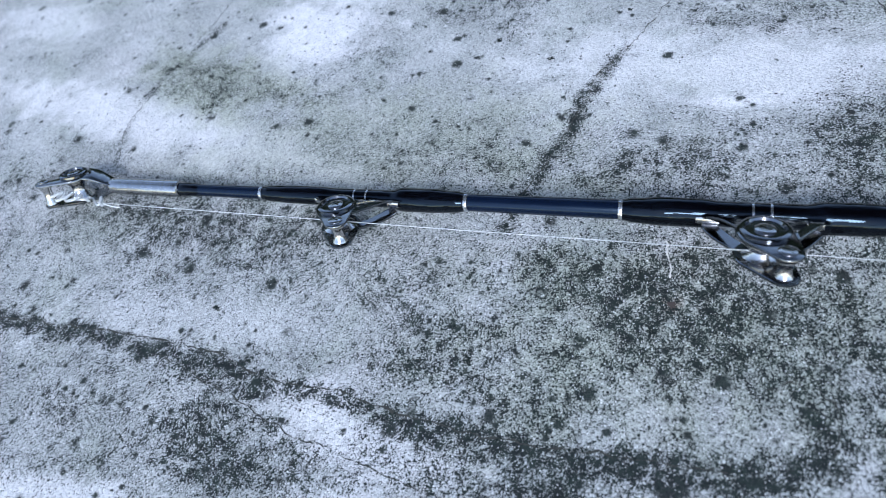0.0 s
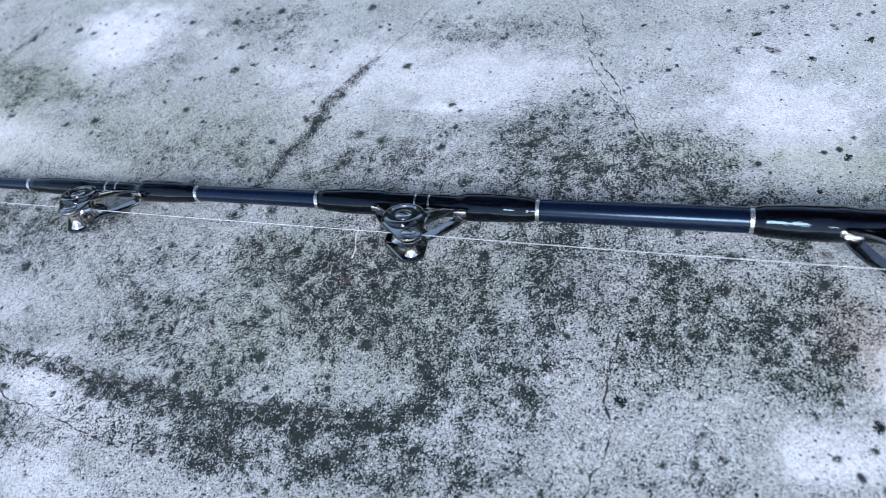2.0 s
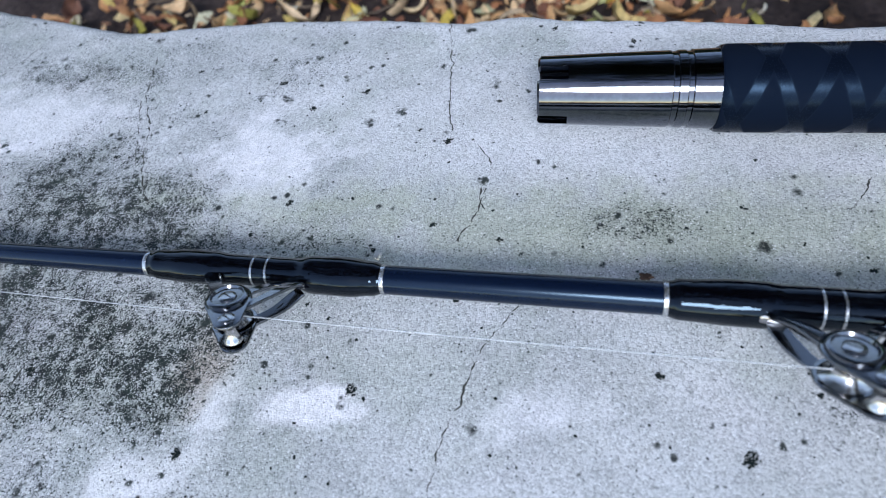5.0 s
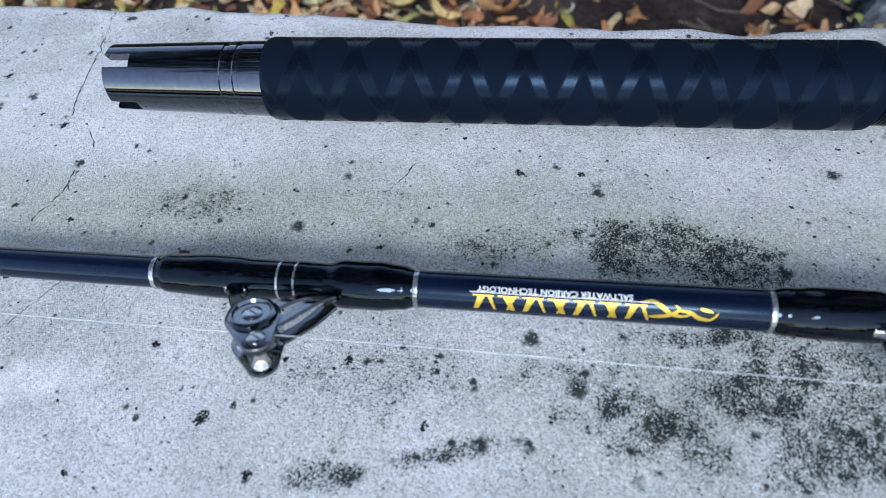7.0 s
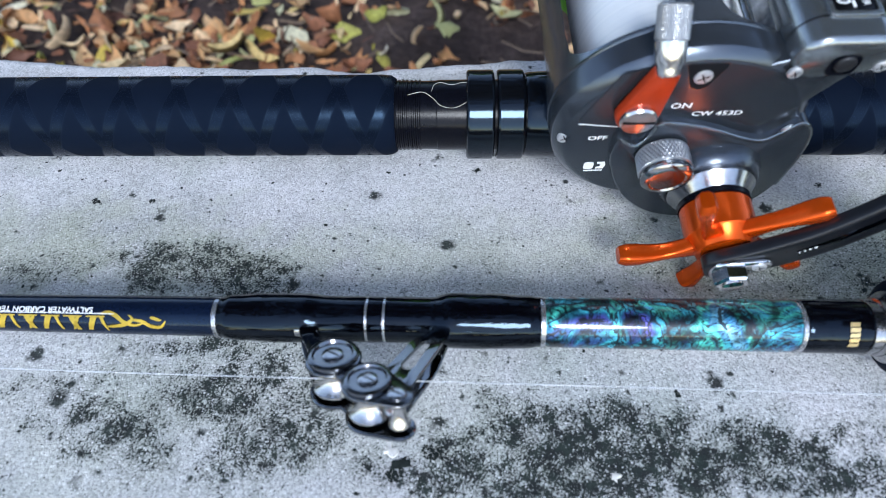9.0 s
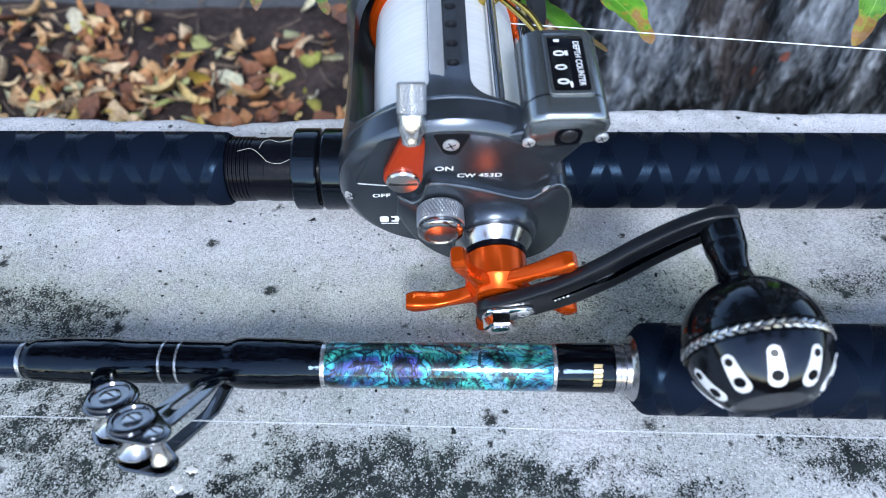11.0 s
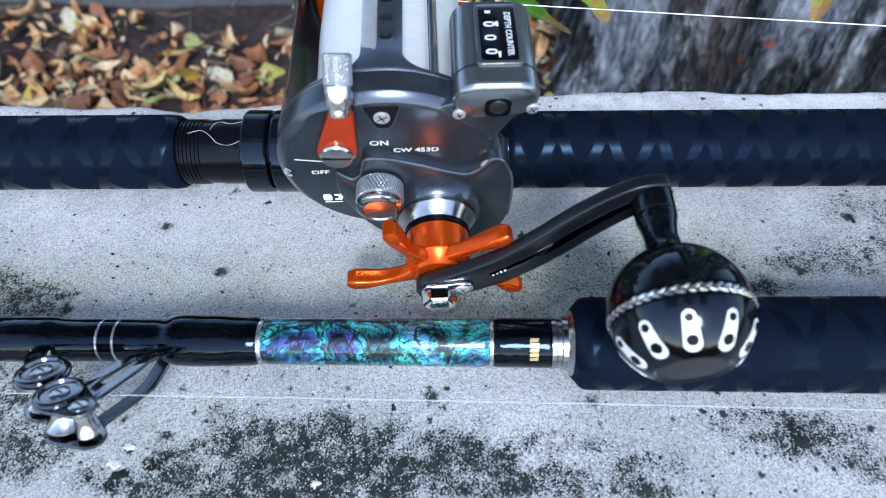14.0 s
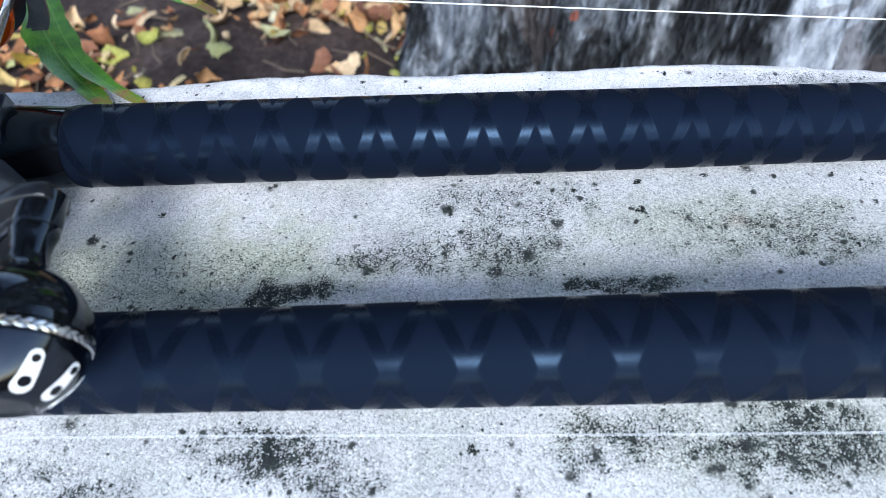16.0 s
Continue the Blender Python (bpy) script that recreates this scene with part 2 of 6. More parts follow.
def make_bark():
    m = Nodes("grey_bark")
    stretch = m.add("ShaderNodeMapping")
    stretch.inputs["Scale"].default_value = (1, 1, 0.34)
    m.link(m.coord.outputs["Object"], stretch.inputs["Vector"])
    vec = stretch.outputs["Vector"]
    broad, fine, patch = m.noise(17, 5, 0.7, vec, 0.12), m.noise(85, 5, 0.75, vec, 0.1), m.noise(7, 3, 0.5)
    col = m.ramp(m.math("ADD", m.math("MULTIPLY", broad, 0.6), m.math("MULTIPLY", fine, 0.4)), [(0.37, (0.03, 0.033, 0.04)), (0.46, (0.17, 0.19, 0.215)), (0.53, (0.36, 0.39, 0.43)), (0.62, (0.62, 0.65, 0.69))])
    # shade of the furrows is multiplied into the colour where the bump lies lowest
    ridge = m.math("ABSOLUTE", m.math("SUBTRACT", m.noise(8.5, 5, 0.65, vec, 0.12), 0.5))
    crevice_shade = m.ramp(ridge, [(0.0, 0.04), (0.035, 0.18), (0.075, 0.85), (0.16, 1.15)])
    col = m.mix(1.0, col, crevice_shade, "MULTIPLY")
    col = m.mix(m.math("MULTIPLY", m.math("GREATER_THAN", patch, 0.6), 0.45), col, (0.10, 0.075, 0.07))
    col = m.mix(m.math("MULTIPLY", m.math("GREATER_THAN", m.noise(11, 2), 0.71), 0.8), col, (0.30, 0.075, 0.04))
    m.set(color=col, rough=0.9, spec=0.2)
    m.bump(m.math("ADD", m.math("ADD", broad, m.math("MULTIPLY", fine, 0.5)), m.math("MULTIPLY", m.math("MINIMUM", ridge, 0.1), 8.0)), 0.8, 0.02)
    return m.mat


def make_soil():
    m = Nodes("leaf_mould_soil")
    a, b = m.noise(9, 5, 0.6), m.noise(85, 5, 0.7)
    col = m.ramp(m.math("ADD", m.math("MULTIPLY", a, 0.5), m.math("MULTIPLY", b, 0.5)), [(0.35, (0.020, 0.014, 0.014)), (0.5, (0.062, 0.043, 0.040)), (0.66, (0.14, 0.10, 0.09))])
    m.set(color=col, rough=0.95, spec=0.2)
    m.bump(b, 0.9, 0.01)
    return m.mat


def make_litter(name, stops):
    """Dead leaves: every leaf takes its own colour."""
    m = Nodes(name)
    geo = m.add("ShaderNodeNewGeometry")
    col = m.ramp(geo.outputs["Random Per Island"], stops)
    m.set(color=m.mix(0.7, col, m.ramp(m.noise(160, 4), [(0.3, 0.45), (0.7, 1.25)]), "MULTIPLY"), rough=0.7)
    return m.mat


def make_leaf():
    m = Nodes("green_leaf")
    geo = m.add("ShaderNodeSeparateXYZ")
    m.link(m.coord.outputs["UV"], geo.inputs[0])
    along, off = geo.outputs[0], m.math("ABSOLUTE", m.math("SUBTRACT", geo.outputs[1], 0.5))
    blotch = m.noise(70, 5, 0.65)
    blade = m.ramp(blotch, [(0.3, (0.022, 0.10, 0.006)), (0.5, (0.055, 0.22, 0.012)), (0.68, (0.13, 0.33, 0.025)), (0.8, (0.30, 0.42, 0.05))])
    rib = m.math("LESS_THAN", off, 0.022)
    slant = m.math("PINGPONG", m.math("ADD", m.math("MULTIPLY", along, 17.0), m.math("MULTIPLY", off, -9.0)), 0.5)
    veins = m.math("LESS_THAN", slant, 0.05)
    blade = m.mix(m.math("MULTIPLY", m.math("MAXIMUM", rib, m.math("MULTIPLY", veins, 0.45)), 0.55), blade, (0.22, 0.42, 0.08))
    # the margin and the tip have dried to yellow and red-brown
    dry = m.math("MAXIMUM", m.math("MULTIPLY", m.math("SUBTRACT", along, 0.74), 3.0), m.math("MULTIPLY", m.math("SUBTRACT", off, 0.40), 4.0))
    dry = m.math("ADD", dry, m.math("MULTIPLY", m.math("SUBTRACT", m.noise(110, 4, 0.7), 0.5), 2.2))
    blade = m.mix(m.ramp(dry, [(0.25, 0.0), (0.5, 0.8)]), blade, m.ramp(dry, [(0.3, (0.35, 0.34, 0.04)), (0.6, (0.30, 0.10, 0.04)), (0.95, (0.36, 0.16, 0.13))]))
    m.set(color=blade, rough=0.34, spec=0.5)
    m.bump(m.math("ADD", m.noise(220, 3), m.math("MULTIPLY", veins, -0.6)), 0.4, 0.0008)
    return m.mat


M_CONCRETE = make_concrete()
M_CRACK = plain("crack_dirt", (0.045, 0.045, 0.04), 0.95, vary=0.4)
M_LICHEN = plain("black_lichen", (0.016, 0.021, 0.020), 0.95, vary=0.5, scale=900, spec=0.2)
M_BLANK = plain("satin_black_blank", (0.0022, 0.006, 0.018), 0.19, vary=0.2, scale=900, spec=0.36, tint=(0.5, 0.75, 1.0))
wrap = Nodes("glossy_black_epoxy")
flow = wrap.add("ShaderNodeMapping")
flow.inputs["Scale"].default_value = (45, 300, 300)
wrap.link(wrap.coord.outputs["Object"], flow.inputs["Vector"])
wrap.set(color=wrap.ramp(wrap.noise(300), [(0.3, (0.0008, 0.0008, 0.0016)), (0.7, (0.0014, 0.0014, 0.0026))]), rough=0.03, spec=0.34, tint=(0.52, 0.76, 1.0))
wrap.bump(wrap.math("ADD", wrap.noise(1.0, 3, 0.55, flow.outputs["Vector"]), wrap.math("MULTIPLY", wrap.noise(60, 2), 0.6)), 0.25, 0.0008)
M_WRAP = wrap.mat
M_TRIM = plain("silver_thread", (0.42, 0.43, 0.44), 0.25, 0.85, vary=0.8, scale=1400)
M_GUIDE = plain("smoked_chrome", (0.165, 0.175, 0.19), 0.13, 1.0, vary=0.2, rough_vary=0.1)
M_FERRULE = plain("grey_chrome", (0.38, 0.38, 0.39), 0.2, 1.0, vary=0.2)
M_ROLLER = plain("polished_steel", (0.56, 0.545, 0.53), 0.2, 1.0, vary=0.12, rough_vary=0.08)
M_SILVER = plain("turned_aluminium", (0.70, 0.71, 0.73), 0.22, 1.0, vary=0.1)
M_GRIP_A = make_grip("black_shrink_grip", 0.02525, 2, 0.82, 0.0240, 0.05)
M_GRIP_B = make_grip("black_shrink_grip_rear", 0.02377, 2, 0.16, 0.0189, 0.10)
M_GRIP_C = make_grip("black_shrink_grip_front", 0.02326, 2, 0.28, 0.0209, 0.11)
M_BLACKMETAL = plain("black_anodised_metal", (0.12, 0.13, 0.15), 0.08, 1.0, vary=0.2, rough_vary=0.03)
M_NUT = plain("glossy_black_metal", (0.003, 0.0036, 0.005), 0.10, vary=0.2, rough_vary=0.03, spec=0.42, tint=(0.5, 0.75, 1.0))
M_BLACK = plain("black_plastic", (0.003, 0.0034, 0.006), 0.24, vary=0.2, spec=0.15)
M_CRANK = plain("satin_black_anodised", (0.0055, 0.0065, 0.009), 0.30, vary=0.25, scale=700, spec=0.42)
M_RECESS = plain("dark_matt_recess", (0.006, 0.007, 0.009), 0.6, 0.0, vary=0.2, scale=1500, spec=0.12)
M_GUN = plain("gunmetal_paint", (0.078, 0.094, 0.115), 0.24, 0.8, vary=0.14, scale=1800, rough_vary=0.06, bump=0.05)
M_FRAME = plain("satin_gunmetal_paint", (0.19, 0.215, 0.245), 0.24, 0.9, vary=0.1, scale=1800, rough_vary=0.06)
M_GUN_DARK = plain("dark_gunmetal_paint", (0.035, 0.036, 0.040), 0.36, 0.6, vary=0.15, scale=1800)
M_ORANGE = plain("orange_anodised_aluminium", (0.74, 0.085, 0.006), 0.25, 0.7, vary=0.1)
M_RED = plain("orange_red_paint", (0.44, 0.038, 0.008), 0.30, 0.3, vary=0.1)
M_GOLD = plain("brass", (0.62, 0.42, 0.10), 0.22, 1.0, vary=0.15)
M_GOLD_PRINT = plain("gold_print", (0.50, 0.33, 0.035), 0.35, 0.4, vary=0.2)
M_GOLD_MARK = plain("pale_gold_print", (0.62, 0.46, 0.22), 0.3, 0.5, vary=0.15)
M_WHITE_PRINT = plain("white_print", (0.75, 0.76, 0.77), 0.5, vary=0.1)
M_CHROME = plain("bright_chrome", (0.85, 0.85, 0.86), 0.08, 1.0, vary=0.05)
M_BLACKCHROME = plain("black_chrome", (0.036, 0.042, 0.052), 0.12, 1.0, vary=0.15, rough_vary=0.05)
M_LINE = plain("white_fishing_line", (0.74, 0.76, 0.78), 0.35, vary=0.08)
mono = Nodes("clear_monofilament")
mono.set(color=mono.ramp(mono.noise(300), [(0.3, (0.78, 0.80, 0.82)), (0.7, (0.88, 0.9, 0.92))]), rough=0.15, trans=0.5, ior=1.5)
M_MONO = mono.mat
M_COUNTER = plain("light_gunmetal_paint", (0.26, 0.288, 0.305), 0.24, 0.9, vary=0.06, scale=1500, rough_vary=0.04)
M_KNOB = plain("black_lacquer", (0.0025, 0.003, 0.004), 0.05, 0.0, vary=0.2, spec=0.45, rough_vary=0.04, tint=(0.6, 0.8, 1.0))
M_PAD = plain("light_satin_aluminium", (0.62, 0.63, 0.65), 0.38, 0.7, vary=0.08)
M_KNURL = plain("brushed_aluminium", (0.36, 0.37, 0.385), 0.3, 0.9, vary=0.1)
M_SATIN = plain("satin_bright_aluminium", (0.86, 0.86, 0.87), 0.42, 0.35, vary=0.08)
M_ABALONE = make_abalone()
M_BARK = make_bark()
M_SOIL = make_soil()
M_LITTER = make_litter("dead_leaves", [(0.0, (0.14, 0.06, 0.045)), (0.2, (0.36, 0.14, 0.07)), (0.4, (0.60, 0.27, 0.11)), (0.56, (0.72, 0.44, 0.22)), (0.72, (0.80, 0.60, 0.40)), (0.84, (0.62, 0.44, 0.08)), (0.90, (0.34, 0.36, 0.09)), (1.0, (0.82, 0.74, 0.60))])
M_TWIG = plain("twig_bark", (0.20, 0.14, 0.10), 0.85, vary=0.4, scale=150)
M_LEAF = make_leaf()
M_KERB = plain("grey_kerb_concrete", (0.085, 0.092, 0.105), 0.9, vary=0.35, scale=80, bump=0.4)
M_LIGHTPATCH = plain("pale_paint_scab", (0.68, 0.66, 0.62), 0.85, vary=0.15)


# ---- mesh helpers (all sizes in millimetres inside things) ----
def mesh_object(name, bm, material, smooth=35):
    data = bpy.data.meshes.new(name)
    bmesh.ops.recalc_face_normals(bm, faces=bm.faces)
    bm.to_mesh(data)
    bm.free()
    if smooth:
        for p in data.polygons:
            p.use_smooth = True
        data.set_sharp_from_angle(angle=radians(smooth))
    data.materials.append(material)
    return new(name, data)


def part(name, bm, material, parent, label="", smooth=35):
    """Links a bmesh as one mesh object under a thing or under a part."""
    ob = mesh_object(name, bm, material, smooth)
    ob.parent = parent
    if label:
        ob["label"] = label
    return ob


def thing(name, m, label, category, group="", kind=""):
    ob = new(name)
    ob.empty_display_size = 0.01
    ob.matrix_world = m
    return tagged(ob, label, category, group, kind)


MM = 0.001


def lathe(profile, seg=48, axis="x", at=(0, 0, 0), bm=None, close=True):
    """Turns a profile of (place along the axis, radius) about x or z."""
    bm = bm or bmesh.new()
    rings = []
    for s, r in profile:
        ring = []
        for k in range(seg):
            a = math.tau * k / seg
            c, d = r * math.cos(a), r * math.sin(a)
            co = (s, c, d) if axis == "x" else ((c, s, d) if axis == "y" else (c, d, s))
            ring.append(bm.verts.new([(co[i] + at[i]) * MM for i in range(3)]))
        rings.append(ring)
    for p, q in zip(rings, rings[1:]):
        for k in range(seg):
            bm.faces.new((p[k], p[(k + 1) % seg], q[(k + 1) % seg], q[k]))
    if close:
        bm.faces.new(rings[0])
        bm.faces.new(rings[-1])
    return bm


def hull2d(points):
    points = sorted(set((round(x, 4), round(y, 4)) for x, y in points))

    def half(seq):
        out = []
        for p in seq:
            while len(out) > 1 and (out[-1][0] - out[-2][0]) * (p[1] - out[-2][1]) - (out[-1][1] - out[-2][1]) * (p[0] - out[-2][0]) <= 0:
                out.pop()
            out.append(p)
        return out[:-1]

    return half(points) + half(points[::-1])


def discs(*circles, seg=28):
    """The outline round some circles (x, y, radius)."""
    return hull2d([(x + r * math.cos(math.tau * k / seg), y + r * math.sin(math.tau * k / seg)) for x, y, r in circles for k in range(seg)])


def slab2d(outline, z0, z1, bevel=0.0, bm=None, place=None):
    """A flat piece: an outline in x, y, from z0 to z1, with chamfered rims. place maps a point of it into the thing."""
    bm = bm or bmesh.new()
    place = place or (lambda p: p)
    cx = sum(p[0] for p in outline) / len(outline)
    cy = sum(p[1] for p in outline) / len(outline)

    def shrunk(d):
        n = len(outline)
        out = []
        for i, (x, y) in enumerate(outline):
            (ax, ay), (bx, by) = outline[i - 1], outline[(i + 1) % n]
            tx, ty = bx - ax, by - ay
            k = math.hypot(tx, ty) or 1
            nx, ny = -ty / k, tx / k
            if nx * (cx - x) + ny * (cy - y) < 0 and len(outline) < 9:
                nx, ny = -nx, -ny
            out.append((x + nx * d, y + ny * d))
        return out

    area = sum(a[0] * b[1] - b[0] * a[1] for a, b in zip(outline, outline[1:] + outline[:1]))
    if area < 0:
        outline = outline[::-1]
    levels = [(z0, 0), (z1, 0)] if not bevel else [(z0, bevel), (z0 + bevel, 0), (z1 - bevel, 0), (z1 - 0.35 * bevel, 0.35 * bevel), (z1, bevel)]
    rings = []
    for z, d in levels:
        pts = shrunk(d) if d else outline
        rings.append([bm.verts.new([c * MM for c in place((x, y, z))]) for x, y in pts])
    n = len(outline)
    for p, q in zip(rings, rings[1:]):
        for k in range(n):
            bm.faces.new((p[k], p[(k + 1) % n], q[(k + 1) % n], q[k]))
    bm.faces.new(rings[0][::-1])
    bm.faces.new(rings[-1])
    return bm


def sweep(path, widths, heights, bm=None, up=(0, 0, 1), seg=12, power=2.0):
    """A bar along a path, of rounded section with the given half-widths and half-heights."""
    bm = bm or bmesh.new()
    rings = []
    up = Vector(up)
    pts = [Vector(p) for p in path]
    for i, p in enumerate(pts):
        d = (pts[min(i + 1, len(pts) - 1)] - pts[max(i - 1, 0)]).normalized()
        side = d.cross(up).normalized()
        top = side.cross(d).normalized()
        w = widths[i] if isinstance(widths, (list, tuple)) else widths
        h = heights[i] if isinstance(heights, (list, tuple)) else heights
        ring = []
        for k in range(seg):
            a = math.tau * k / seg
            c, s = math.cos(a), math.sin(a)
            c, s = math.copysign(abs(c) ** (2 / power), c), math.copysign(abs(s) ** (2 / power), s)
            ring.append(bm.verts.new((p + side * (w * c) + top * (h * s)) * MM))
        rings.append(ring)
    for p, q in zip(rings, rings[1:]):
        for k in range(seg):
            bm.faces.new((p[k], p[(k + 1) % seg], q[(k + 1) % seg], q[k]))
    bm.faces.new(rings[0][::-1])
    bm.faces.new(rings[-1])
    return bm


def smooth_path(points, per=8):
    """Points joined by a smooth curve."""
    pts = [Vector(p) for p in points]
    out = []
    for i in range(len(pts) - 1):
        a, b, c, d = pts[max(i - 1, 0)], pts[i], pts[i + 1], pts[min(i + 2, len(pts) - 1)]
        for k in range(per):
            t = k / per
            out.append(0.5 * ((2 * b) + (c - a) * t + (2 * a - 5 * b + 4 * c - d) * t * t + (3 * b - a - 3 * c + d) * t ** 3))
    return out + [pts[-1]]


def letters(body, size):
    """The mesh of a text in millimetres, centred, as (points, faces)."""
    curve = bpy.data.curves.new("letters", "FONT")
    curve.body, curve.size, curve.align_x, curve.align_y = body, size, "CENTER", "CENTER"
    curve.resolution_u = 3
    curve.offset = 0.018 * size
    ob = new("letters", curve)
    bpy.context.view_layer.update()
    data = bpy.data.meshes.new_from_object(ob.evaluated_get(bpy.context.evaluated_depsgraph_get()))
    pts = [tuple(v.co) for v in data.vertices]
    faces = [tuple(p.vertices) for p in data.polygons]
    bpy.data.objects.remove(ob)
    bpy.data.curves.remove(curve)
    bpy.data.meshes.remove(data)
    return pts, faces


def print_on(body, size, place, depth=0.12):
    """Letters laid on a surface: place maps (x, y, height above it) to the thing's millimetres."""
    pts, faces = letters(body, size)
    bm = bmesh.new()
    vs = [bm.verts.new([c * MM for c in place(x, y, depth)]) for x, y, _ in pts]
    for f in faces:
        if len(set(f)) > 2:
            try:
                bm.faces.new([vs[i] for i in f])
            except ValueError:
                pass
    return bm


def subdivided(outline, step):
    out = []
    for a, b in zip(outline, outline[1:] + outline[:1]):
        n = max(1, int(math.hypot(b[0] - a[0], b[1] - a[1]) / step))
        out += [(a[0] + (b[0] - a[0]) * k / n, a[1] + (b[1] - a[1]) * k / n) for k in range(n)]
    return out


def screw(at, r, parent, place, name="screw", label="slotted steel screw", cross=False, material=M_PAD):
    """A domed screw head with its slot, on a plate."""
    x, y, z = at
    bm = bmesh.new()
    rings = []
    for s, k in ((-0.4, 1.0), (0.45, 1.0), (0.7, 0.86), (0.78, 0.6)):
        rings.append([bm.verts.new([c * MM for c in place((x + r * k * math.cos(a), y + r * k * math.sin(a), z + s))]) for a in [math.tau * i / 20 for i in range(20)]])
    for p, q in zip(rings, rings[1:]):
        for k in range(20):
            bm.faces.new((p[k], p[(k + 1) % 20], q[(k + 1) % 20], q[k]))
    bm.faces.new(rings[-1])
    head = part(name, bm, material, parent, label)
    bm = bmesh.new()
    for turn in ((0.5, 2.07) if cross else (0.5,)):
        c, s = math.cos(turn), math.sin(turn)
        box = [(x + c * u * r * 0.66 - s * v * r * 0.08, y + s * u * r * 0.66 + c * v * r * 0.08) for u, v in ((-1, -1), (1, -1), (1, 1), (-1, 1))]
        bm.faces.new([bm.verts.new([k * MM for k in place((a, b, z + 0.83 + 0.02 * turn))]) for a, b in box])
    part("slot", bm, M_BLACK, head, smooth=0)
    return head


def boolean(bm, cutters):
    """The first solid with the others cut out of it."""
    def solid(b):
        data = bpy.data.meshes.new("solid")
        bmesh.ops.recalc_face_normals(b, faces=b.faces)
        b.to_mesh(data)
        b.free()
        return new("solid", data)

    base, tools = solid(bm), [solid(c) for c in cutters]
    for tool in tools:
        mod = base.modifiers.new("cut", "BOOLEAN")
        mod.operation, mod.solver, mod.object = "DIFFERENCE", "EXACT", tool
    bpy.context.view_layer.update()
    data = bpy.data.meshes.new_from_object(base.evaluated_get(bpy.context.evaluated_depsgraph_get()))
    out = bmesh.new()
    out.from_mesh(data)
    for ob in [base, *tools]:
        old = ob.data
        bpy.data.objects.remove(ob)
        bpy.data.meshes.remove(old)
    bpy.data.meshes.remove(data)
    return out


# ---- the concrete ledge ----
EDGE = [(-3000, 450), (-1000, 387), (-700, 340), (-300, 292), (-100, 262), (50, 236), (130, 214), (200, 191), (222, 189), (245, 191), (308, 194), (383, 187), (428, 181), (463, 184), (488, 178), (548, 172), (622, 159), (660, 158), (713, 152), (740, 152), (783, 143), (795, 146), (842, 149), (863, 151), (970, 146), (1025, 150), (1070, 149), (1135, 142), (1205, 140), (1272, 140), (1334, 132), (1382, 121), (1500, 116), (1800, 96), (2300, 80), (4500, 60)]
EDGE_X, EDGE_Y = zip(*EDGE)


def back_edge(x):
    return float(np.interp(x, EDGE_X, EDGE_Y)) + 1.6 * noise.noise((x * 0.05, 3.1, 0)) + 0.8 * noise.noise((x * 0.17, 8.1, 0))


def relief(x, y):
    """The height of the ledge's top, in millimetres."""
    return 0.7 * noise.noise((x * 0.012, y * 0.012, 5.0)) + 0.25 * noise.noise((x * 0.09, y * 0.09, 1.0))


# blots of mould along the ledge: x, y, half-lengths, turn in degrees, depth
MOULD_TIP = [
    (-121, 124, 48, 19, -25, 0.65), (-39, 136, 31, 31, -6, 0.4), (-82, 12, 72, 19, -5, 0.6), (69, -55, 43, 19, -17, 0.45), (-37, -101, 39, 14, -11, 0.75), (-108, -88, 33, 8, -7, 0.35), (41, 168, 29, 21, -9, 0.5),
    (6, 68, 58, 25, -3, 0.2), (134, 44, 32, 15, -2, 0.35), (83, -101, 67, 10, -4, 0.7),
]
MOULD_SEAM = [
    (143, -31, 53, 30, -10, 0.62), (190, -42, 23, 24, 3, 0.5), (141, -90, 57, 7, 3, 0.85), (219, 63, 13, 37, -3, 0.65), (202, 146, 44, 14, -9, 0.5), (229, 61, 28, 23, -2, 0.65), (281, 41, 29, 17, -2, 0.5),
    (230, -19, 8, 40, -5, 0.65), (291, -38, 37, 27, 2, 0.45), (178, -100, 44, 9, -5, 0.55), (199, 155, 24, 16, -7, 0.45), (212, -57, 22, 15, 3, 0.5), (281, 31, 42, 16, -19, 0.55),
]
MOULD_MIDDLE = [
    (330, -37, 15, 31, 2, 0.55), (334, 139, 27, 14, -7, 0.3), (320, -46, 22, 23, 1, 0.6), (343, 20, 43, 7, -1, 0.3), (514, 31, 22, 9, -1, 0.3), (645, 7, 18, 7, 0, 0.3), (611, -51, 27, 14, 2, 0.25),
    (694, 9, 18, 12, -25, 0.6), (713, 6, 36, 10, -14, 0.55), (745, -6, 20, 7, -20, 0.6), (700, -64, 31, 11, -20, 0.6), (633, -78, 17, 3, 12, 0.5), (588, -87, 12, 3, 2, 0.6),
]
# the faint last blot also darkens the concrete for shade beside the reel
MOULD_MARK_SHADE = [
    (732, 3, 22, 13, -19, 0.55), (739, -53, 38, 16, 1, 0.55), (752, -74, 26, 13, 2, 0.5), (720, -34, 18, 4, 1, 0.65), (888, -80, 42, 16, -8, 0.9), (930, -84, 32, 13, -2, 0.85), (855, -90, 44, 12, -2, 0.7),
    (745, -57, 49, 23, -2, 0.4), (812, -87, 30, 6, -2, 0.5), (962, -92, 50, 10, -2, 0.65), (982, -80, 30, 4, -2, 0.35), (985, 4, 70, 22, -2, 0.24),
]
